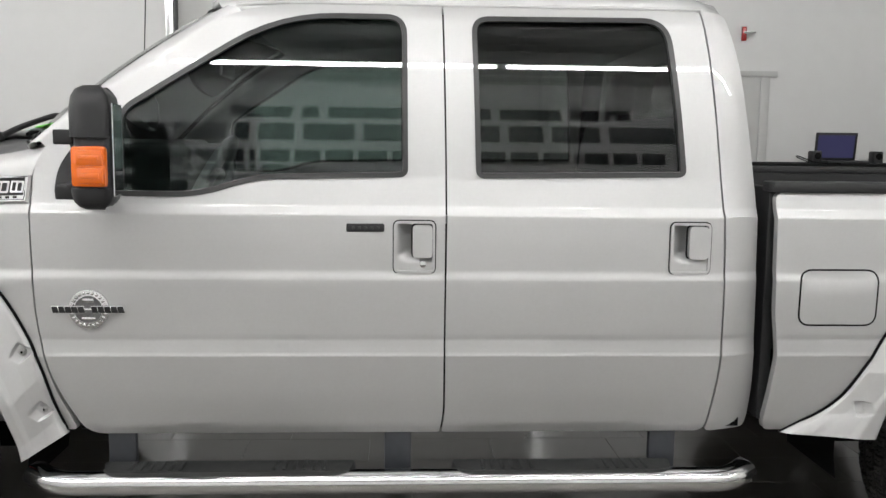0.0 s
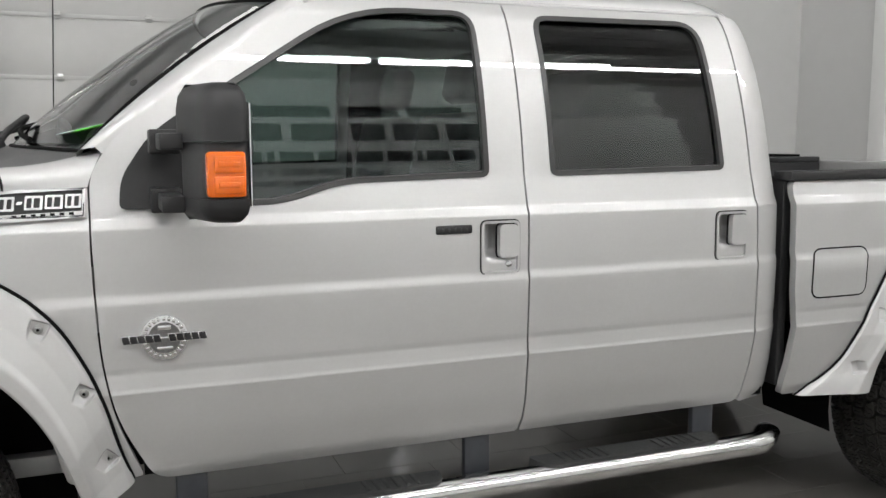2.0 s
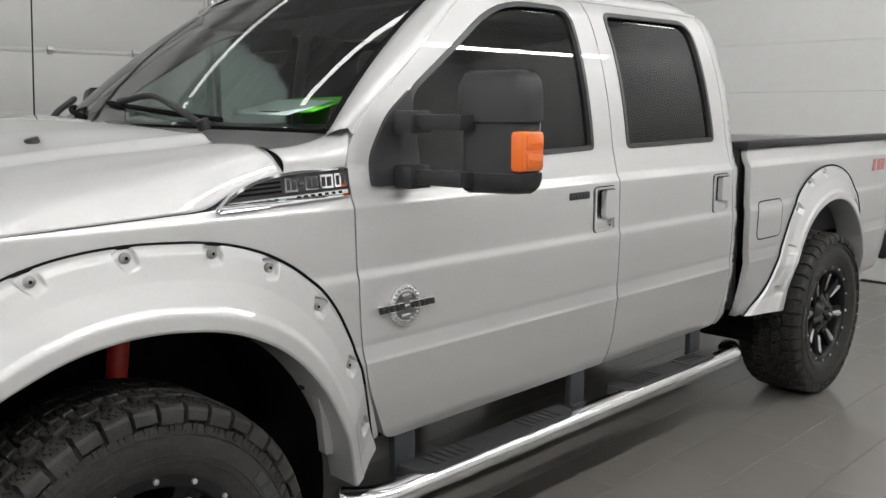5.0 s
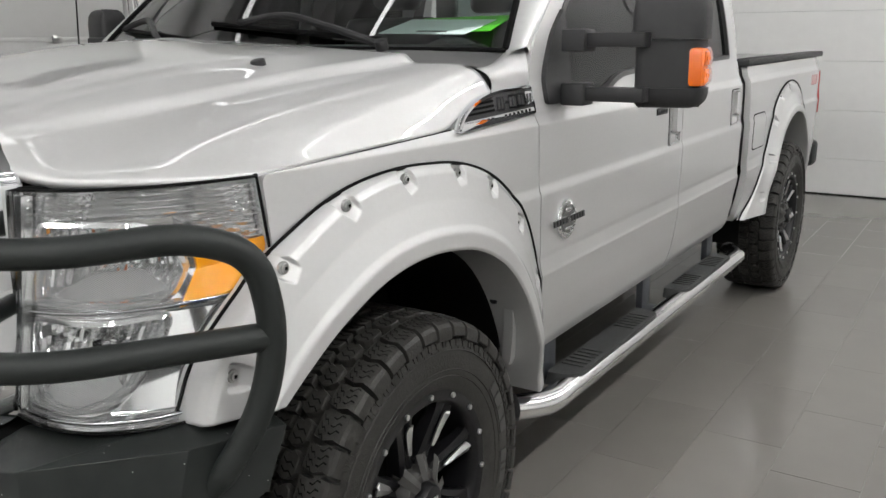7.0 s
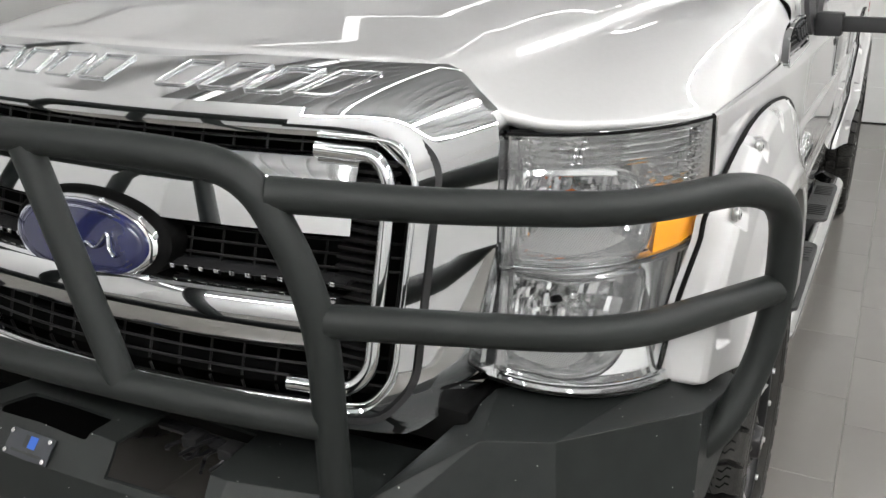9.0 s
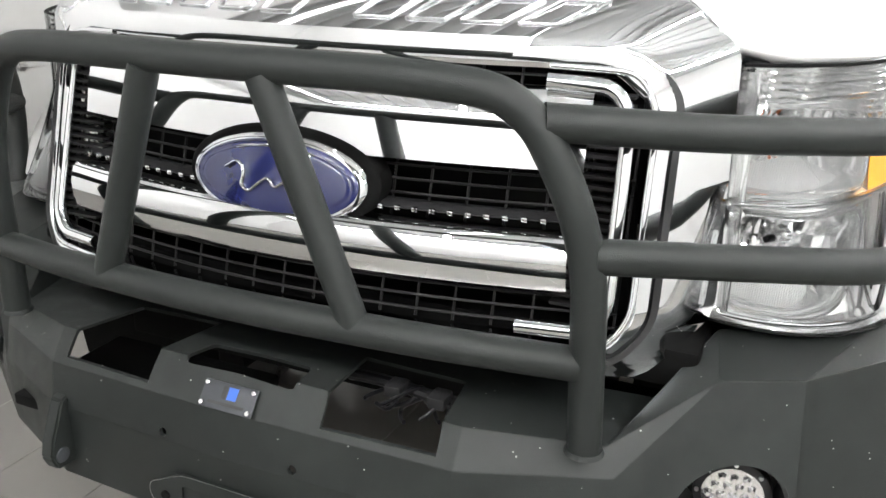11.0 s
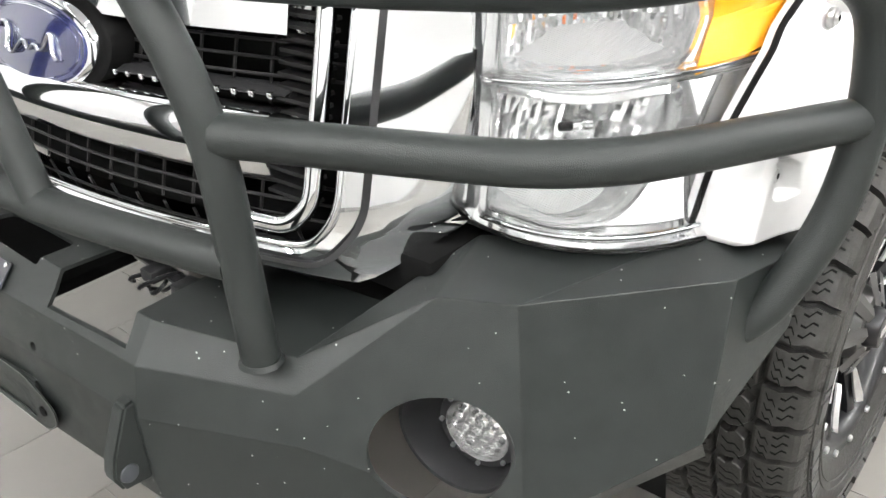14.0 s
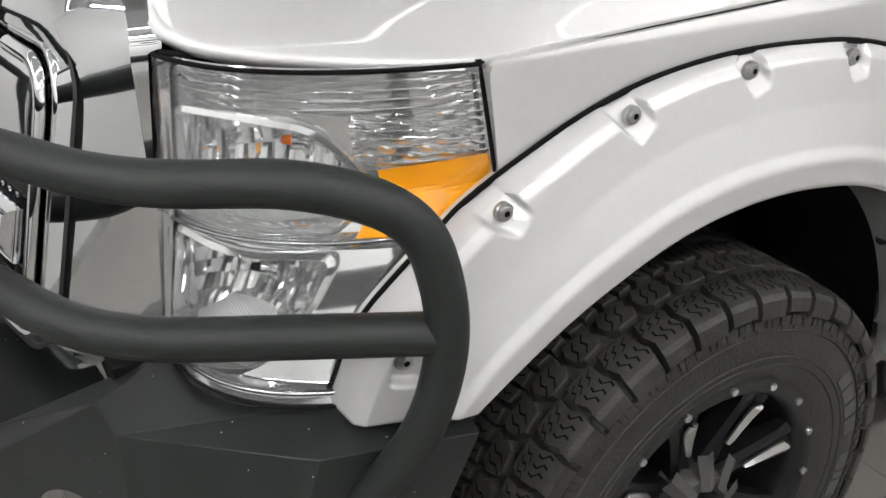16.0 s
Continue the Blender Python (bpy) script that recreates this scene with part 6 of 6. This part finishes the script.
    for v0, dv in ((0.462, 0.05), (0.028, 0.015)):
        part("chrome_line", tubed([lens_pt(u, v0 + dv * (u - 0.4) ** 2, 0.014) for u in np.linspace(0.06, 0.97, 24)], 0.0045, 8), CHROME, hl, "curved chrome divider", 60)
    part("inner_fin", grid([[lens_pt(u, v, d) for v in np.linspace(0.03, 0.97, 12)] for u, d in ((0.02, 0.006), (0.05, 0.026), (0.075, 0.010))]), BEZEL, hl, "narrow clear fin")
    # amber corner
    rows = [[lens_pt(u, (0.452 + 0.20 * (u - 0.72)) * (1 - w) + (0.685 + 0.10 * (u - 0.72)) * w, 0.014 + 0.0012 * (j % 2) + 0.03 * w * (1 - w)) for j, w in enumerate(np.linspace(0, 1, 25))] for u in np.linspace(0.72, 0.985, 12)]
    bm = grid(rows)
    bmesh.ops.recalc_face_normals(bm, faces=bm.faces)
    part("amber_corner", bm, AMBERLAMP, hl, "amber side reflector")

# ---- front bumper
bump = new("front_bumper")
bump.parent = truck
bump["label"] = "dark grey steel off-road bumper with winch openings"
H = [  # half of the shell: name, x, y, z
    ("a0", -0.86, 0.0, 0.775), ("a1", -1.085, 0.0, 0.795), ("a2", -1.135, 0.0, 0.735), ("a3", -1.150, 0.0, 0.655), ("a4", -1.145, 0.0, 0.500), ("a5", -1.09, 0.0, 0.470),
    ("b0", -0.86, 0.40, 0.770), ("b1", -1.080, 0.40, 0.785), ("b2", -1.118, 0.40, 0.730), ("b3", -1.132, 0.40, 0.650), ("b4", -1.128, 0.40, 0.500), ("b5", -1.07, 0.40, 0.470),
    ("c0", -0.83, 0.64, 0.765), ("c1", -1.000, 0.60, 0.760), ("c2", -1.026, 0.62, 0.725), ("c3", -1.036, 0.63, 0.650), ("c4", -1.035, 0.63, 0.505), ("c5", -0.97, 0.62, 0.475),
    ("p", -0.755, 0.715, 0.872), ("d1", -0.872, 0.735, 0.838), ("e1", -0.866, 0.858, 0.866), ("f1", -0.664, 1.036, 0.866),
    ("e4", -0.882, 0.878, 0.535), ("e5", -0.82, 0.86, 0.48), ("f4", -0.737, 1.046, 0.668), ("f5", -0.68, 1.03, 0.60),
    ("g1", -0.450, 1.062, 0.835), ("g4", -0.50, 1.055, 0.72), ("q", -0.60, 0.96, 0.878), ("h", -0.44, 1.0, 0.85)]
ID = {h[0]: i for i, h in enumerate(H)}
FACES = ["a0 a1 b1 b0", "a1 a2 b2 b1", "a2 a3 b3 b2", "a3 a4 b4 b3", "a4 a5 b5 b4", "b0 b1 c1 c0", "b1 b2 c2 c1", "b2 b3 c3 c2", "b3 b4 c4 c3", "b4 b5 c5 c4",
         "c0 c1 p", "c1 d1 p", "c1 c2 d1", "c2 c3 e4 e1 d1", "c3 c4 e4", "c4 c5 e5 e4", "p d1 e1 q", "q e1 f1 h", "e1 e4 f4 f1", "e4 e5 f5 f4", "f1 f4 g4 g1", "f1 g1 h"]
verts = [(x, -y, z) for _, x, y, z in H] + [(x, y, z) for _, x, y, z in H]
faces = []
for f in FACES:
    k = [ID[q] for q in f.split()]
    faces += [k, [i + len(H) for i in k][::-1]]
bm = bmesh.new()
vs = [bm.verts.new(v) for v in verts]
for f in faces:
    bm.faces.new([vs[i] for i in f])
bmesh.ops.remove_doubles(bm, verts=bm.verts, dist=1e-4)
bmesh.ops.recalc_face_normals(bm, faces=bm.faces)
shell = part("shell", bm, CHIPPED, bump, "dark grey powder coated steel bumper shell", 25)
if sum(p.normal.x * p.area for p in shell.data.polygons) > 0:
    shell.data.flip_normals()
k = shell.modifiers.new("thick", "SOLIDIFY")
k.thickness, k.offset, k.use_even_offset = 0.007, -1, False
k = shell.modifiers.new("soft", "BEVEL")
k.width, k.segments, k.limit_method, k.angle_limit = 0.007, 2, "ANGLE", radians(10)
bake(shell)


def prism(pts, lo, hi, axis="z"):
    bm = bmesh.new()
    mk = (lambda p, q: (p[0], p[1], q)) if axis == "z" else (lambda p, q: (q, p[0], p[1]))
    a, b = [bm.verts.new(mk(p, lo)) for p in pts], [bm.verts.new(mk(p, hi)) for p in pts]
    bm.faces.new(a[::-1])
    bm.faces.new(b)
    for i in range(len(pts)):
        bm.faces.new((a[i], a[(i + 1) % len(pts)], b[(i + 1) % len(pts)], b[i]))
    bmesh.ops.recalc_face_normals(bm, faces=bm.faces)
    return finish("cutter", bm, None)


cutters = []
for s in (-1, 1):
    o = round_poly([(-0.935, s * 0.155, 0.004), (-0.935, s * 0.345, 0.004), (-1.11, s * 0.372, 0.02), (-1.20, s * 0.350, 0.03), (-1.20, s * 0.175, 0.03), (-1.11, s * 0.172, 0.02)], n=4)
    cutters.append(prism(o, 0.742, 0.90))
    bm = bmesh.new()
    disc(bm, (-0.97, s * 0.785, 0.647), (-1.0, s * 0.14, 0.0), 0.086, 0.34, 48)
    cutters.append(finish("cutter", bm, None))
cutters.append(prism(round_poly([(-1.022, -0.102), (-1.092, -0.112), (-1.092, 0.112), (-1.022, 0.102)], 0.012, 3), 0.72, 0.90))
cutters.append(prism(round_poly([(-0.095, 0.515), (0.095, 0.515), (0.095, 0.578), (-0.095, 0.578)], 0.006, 3), -1.3, -1.05, "x"))
for y in (-0.131, 0.131):
    bm = bmesh.new()
    disc(bm, (-1.15, y, 0.667), (1, 0, 0), 0.008, 0.06, 16)
    cutters.append(finish("cutter", bm, None))
cut(shell, cutters)
shell.data.polygons.foreach_set("use_smooth", [True] * len(shell.data.polygons))
shell.data.set_sharp_from_angle(angle=radians(30))
k = shell.modifiers.new("even", "WEIGHTED_NORMAL")
k.mode, k.weight, k.keep_sharp = "FACE_AREA", 80, True
bake(shell)
# fairlead plate
o = round_poly([(-0.165, 0.535, 0.03), (-0.125, 0.505, 0.02), (0.125, 0.505, 0.02), (0.165, 0.535, 0.03), (0.165, 0.565, 0.03), (0.09, 0.60, 0.02), (-0.09, 0.60, 0.02), (-0.165, 0.565, 0.03)], n=4)
hole = round_poly([(-0.092, 0.518), (0.092, 0.518), (0.092, 0.576), (-0.092, 0.576)], 0.006, 3)
bm = bmesh.new()
edges = []
for lp in (o, hole):
    v = [bm.verts.new((-1.151, p[0], p[1])) for p in lp]
    edges += [bm.edges.new((v[i], v[(i + 1) % len(v)])) for i in range(len(v))]
bmesh.ops.triangle_fill(bm, use_beauty=True, edges=edges, normal=(-1, 0, 0))
k = bmesh.ops.extrude_face_region(bm, geom=bm.faces[:])
for v in [g for g in k["geom"] if isinstance(g, bmesh.types.BMVert)]:
    v.co.x -= 0.003
bmesh.ops.recalc_face_normals(bm, faces=bm.faces)
fair = part("fairlead_plate", bm, COAT, bump, "grey winch fairlead plate")
part("slot_backing", boxed((-1.1495, -0.11, 0.500), (-1.136, 0.11, 0.596), 0.002), COAT, fair, "grey plate behind the slot")
part("worn_edge", tubed([(-1.1535, p[0], p[1]) for p in offset_poly(o, 0.001)] + [(-1.1535, *offset_poly(o, 0.001)[0])], 0.0008, 6), ZINC, fair, "bare steel edge worn through the coat")
for y in (-0.128, 0.128):
    bm = bmesh.new()
    disc(bm, (-1.1545, y, 0.548), (-1, 0, 0), 0.009, 0.006, 12)
    part("bolt_hole", bm, BLACK, fair)
# maker's plate, as plain shapes
m = Matrix.Translation((-1.1215, 0.0, 0.7555)) @ Matrix.Rotation(radians(-50), 4, "Y")
pl = part("maker_plate", boxed((-0.023, -0.053, -0.001), (0.023, 0.053, 0.002), 0.001, m), BRACKET, bump, "small grey plate with blue and pale bars")
part("print_bar", boxed((-0.004, -0.016, 0.002), (0.017, 0.002, 0.0028), 0, m), PLATEBLUE, pl)
part("print_bar", boxed((-0.004, 0.004, 0.002), (0.017, 0.013, 0.0028), 0, m), MATGREY, pl)
part("print_bar", boxed((-0.015, -0.036, 0.002), (-0.010, 0.036, 0.0028), 0, m), MATGREY, pl)
for a in (-0.017, 0.017):
    for b in (-0.046, 0.046):
        bm = bmesh.new()
        disc(bm, m @ Vector((a, b, 0.004)), m.to_3x3() @ Vector((0, 0, 1)), 0.0045, 0.004, 12, bevel=0.001)
        part("screw", bm, STEEL, pl)
# tow hook gussets and fog lamps
for s in (-1, 1):
    o = [(-1.12, 0.676), (-1.144, 0.670), (-1.176, 0.600), (-1.184, 0.568), (-1.172, 0.540), (-1.12, 0.535)]
    bm = bmesh.new()
    a, b = [bm.verts.new((p[0], s * 0.362, p[1])) for p in o], [bm.verts.new((p[0], s * 0.392, p[1])) for p in o]
    bm.faces.new(a)
    bm.faces.new(b)
    for i in range(6):
        bm.faces.new((a[i], a[(i + 1) % 6], b[(i + 1) % 6], b[i]))
    bmesh.ops.recalc_face_normals(bm, faces=bm.faces)
    bmesh.ops.bevel(bm, geom=bm.edges[:], offset=0.004, segments=2, affect="EDGES")
    tg = part("tow_gusset", bm, COAT, bump, "steel tow point gusset")
    bm = bmesh.new()
    disc(bm, (-1.160, s * 0.377, 0.566), (0, 1, 0), 0.015, 0.036, 20, bevel=0.003)
    part("tow_eye", bm, BRACKET, tg, "worn steel tow eye")
    ax = Vector((-1.0, s * 0.14, 0.0)).normalized()
    c0 = Vector((-0.905, s * 0.776, 0.647))
    c1 = Vector((-0.905, s * 0.785, 0.631))
    q = ax.to_track_quat("Z", "Y").to_matrix().to_4x4()
    bm = revolve([(0.0, 0.090), (0.105, 0.090), (0.105, 0.084), (0.0, 0.084)], 48)
    bmesh.ops.transform(bm, matrix=Matrix.Translation(c0 - ax * 0.115) @ q @ Matrix.Rotation(radians(90), 4, "X"), verts=bm.verts)
    bmesh.ops.recalc_face_normals(bm, faces=bm.faces)
    part("lamp_tube", bm, PLASTIC, bump, "grey lamp tube", 40)
    bm = bmesh.new()
    disc(bm, c1 - ax * 0.07, ax, 0.062, 0.03, 40, bevel=0.004)
    fl = part("fog_lamp", bm, PLASTIC, bump, "round LED fog lamp with clear cells")
    bm = bmesh.new()
    disc(bm, c1 - ax * 0.0545, ax, 0.049, 0.004, 40)
    part("reflector", bm, REFLECT, fl, "bright lamp reflector")
    for i in range(-3, 4):
        for j in range(-3, 4):
            p = Vector((i * 0.019 + (0.0095 if j % 2 else 0), j * 0.0165, 0))
            if p.length < 0.043:
                bm = bmesh.new()
                disc(bm, c1 - ax * 0.052 + q.to_3x3() @ p, ax, 0.0105, 0.016, 6, 0.004)
                part("cell", bm, REFLECT, fl)
    for k in range(8):
        a = 2 * math.pi * k / 8
        bm = bmesh.new()
        disc(bm, c1 - ax * 0.054 + q.to_3x3() @ Vector((0.056 * math.cos(a), 0.056 * math.sin(a), 0)), ax, 0.0035, 0.006, 8)
        part("screw", bm, MILLED, fl)
# wiring seen through the winch openings
loom = part("wiring", tubed(smooth_path([(-0.93, -0.12, 0.735), (-0.945, -0.20, 0.748), (-0.955, -0.30, 0.742), (-0.93, -0.40, 0.730)], 0.05, 5), 0.011, 10), GLOSSBLACK, bump, "black wiring loom behind the bumper")
for k in range(5):
    cy, cz2, r0 = -0.20 - 0.035 * k, 0.722 + 0.008 * (k % 2), 0.024 + 0.010 * (k % 3)
    ring = [(-0.965 - 0.012 * math.sin(a * 2 + k) - 0.5 * r0 * math.cos(a), cy + r0 * math.cos(a + k), cz2 + 0.7 * r0 * math.sin(a)) for a in np.linspace(0, 5.4, 22)]
    part("cable", tubed(ring, 0.0038, 8), GLOSSBLACK, loom)
for y, z in ((-0.23, 0.752), (-0.31, 0.75)):
    part("connector", boxed((-0.985, y - 0.016, z - 0.012), (-0.945, y + 0.016, z + 0.010), 0.004), PLASTIC, loom)
part("cross_beam", boxed((-0.70, -0.62, 0.56), (-0.64, 0.62, 0.68), 0.01), BLACK, bump, "dark beam behind the bumper")
# black sheet added under the +y opening, in place of the shade inside it
part("opening_blackout", boxed((-1.09, 0.13, 0.585), (-0.80, 0.56, 0.61), 0.005), BLACK, bump, "black sheet added to darken the opening")
# the opening for the headlight's lower filler
part("valance", boxed((-0.84, -0.70, 0.79), (-0.70, 0.70, 0.86), 0.01), BLACK, bump, "black plastic valance")

# ---- brush guard of bent tube
guard = new("brush_guard")
guard.parent = truck
guard["label"] = "dark grey bent tube brush guard"
R = 0.0255
HOOP = [(-1.035, -0.575, 0.765), (-1.045, -0.565, 1.10), (-1.065, -0.47, 1.285), (-1.10, -0.33, 1.302), (-1.125, 0.0, 1.305), (-1.10, 0.33, 1.302), (-1.065, 0.47, 1.285), (-1.045, 0.565, 1.10), (-1.035, 0.575, 0.765)]
part("hoop", tubed(smooth_path(HOOP, 0.12, 8), R, 20), COAT, guard, "main hoop", 60)
part("lower_tube", tubed(smooth_path([(-1.042, -0.56, 0.908), (-1.10, -0.36, 0.925), (-1.14, 0.0, 0.935), (-1.10, 0.36, 0.925), (-1.042, 0.56, 0.908)], 0.25, 8), R, 20), COAT, guard, "", 60)
for s in (-1, 1):
    part("inner_leg", tubed([(-1.121, s * 0.104, 1.290), (-1.114, s * 0.238, 0.931)], R * 0.94, 18), COAT, guard, "", 60)
    up = [(-1.058, s * 0.495, 1.252), (-0.955, s * 0.70, 1.235), (-0.815, s * 0.935, 1.226), (-0.655, s * 1.062, 1.240), (-0.552, s * 1.110, 1.195), (-0.520, s * 1.115, 1.050), (-0.548, s * 1.100, 0.910), (-0.605, s * 1.055, 0.800), (-0.625, s * 1.010, 0.755)]
    part("wing_tube", tubed(smooth_path(up, 0.10, 8), R, 20), COAT, guard, "", 60)
    lo = [(-1.040, s * 0.570, 1.072), (-0.96, s * 0.74, 1.064), (-0.870, s * 0.945, 1.058), (-0.520, s * 1.112, 1.043)]
    part("wing_tube", tubed(smooth_path(lo, 0.12, 8), R, 20), COAT, guard, "", 60)
    bm = bmesh.new()
    disc(bm, (-1.035, s * 0.575, 0.768), (0, 0, 1), 0.030, 0.007, 24, 0.0265)
    part("weld", bm, COAT, guard)

# ================================================================ floor tiles, laid one by one
tile_me = bpy.data.meshes.new("tile")
bm = boxed((0.0, 0.0, -0.006), (0.6082, 0.3032, 0.0), 0.0006, seg=1)
bm.to_mesh(tile_me)
bm.free()
tile_me.materials.append(TILE)
near, rest = [], []
for r in range(int((Y1 - Y0) / 0.305) + 1):
    y = -0.9465 - 0.305 * 40 + 0.305 * r
    y = Y0 + ((-0.9465 - Y0) % 0.305) - 0.305 + 0.305 * r
    k = round((y + 0.9465) / 0.305)
    for c in range(-1, 24):
        x = X0 + ((3.125 + 0.2033 * (k + 1) - X0) % 0.61) - 0.61 + 0.61 * c
        if x > X1 or y > Y1 or y + 0.3 < Y0 or x + 0.6 < X0:
            continue
        (near if (-2.6 < x < 4.8 and -2.6 < y < 1.4) else rest).append((x, y))
for x, y in near[:300]:
    t = new("tile", tile_me)
    t.location = (x, y, 0.0)
    t.parent = floor
bm = bmesh.new()
for x, y in near[300:] + rest:
    vs = [bm.verts.new((x + a * 0.6082, y + b * 0.3032, 0.0)) for a, b in ((0, 0), (1, 0), (1, 1), (0, 1))]
    f = bm.faces.new(vs)
far = finish("tiles", bm, TILE, floor)
far["kind"] = "stuff"
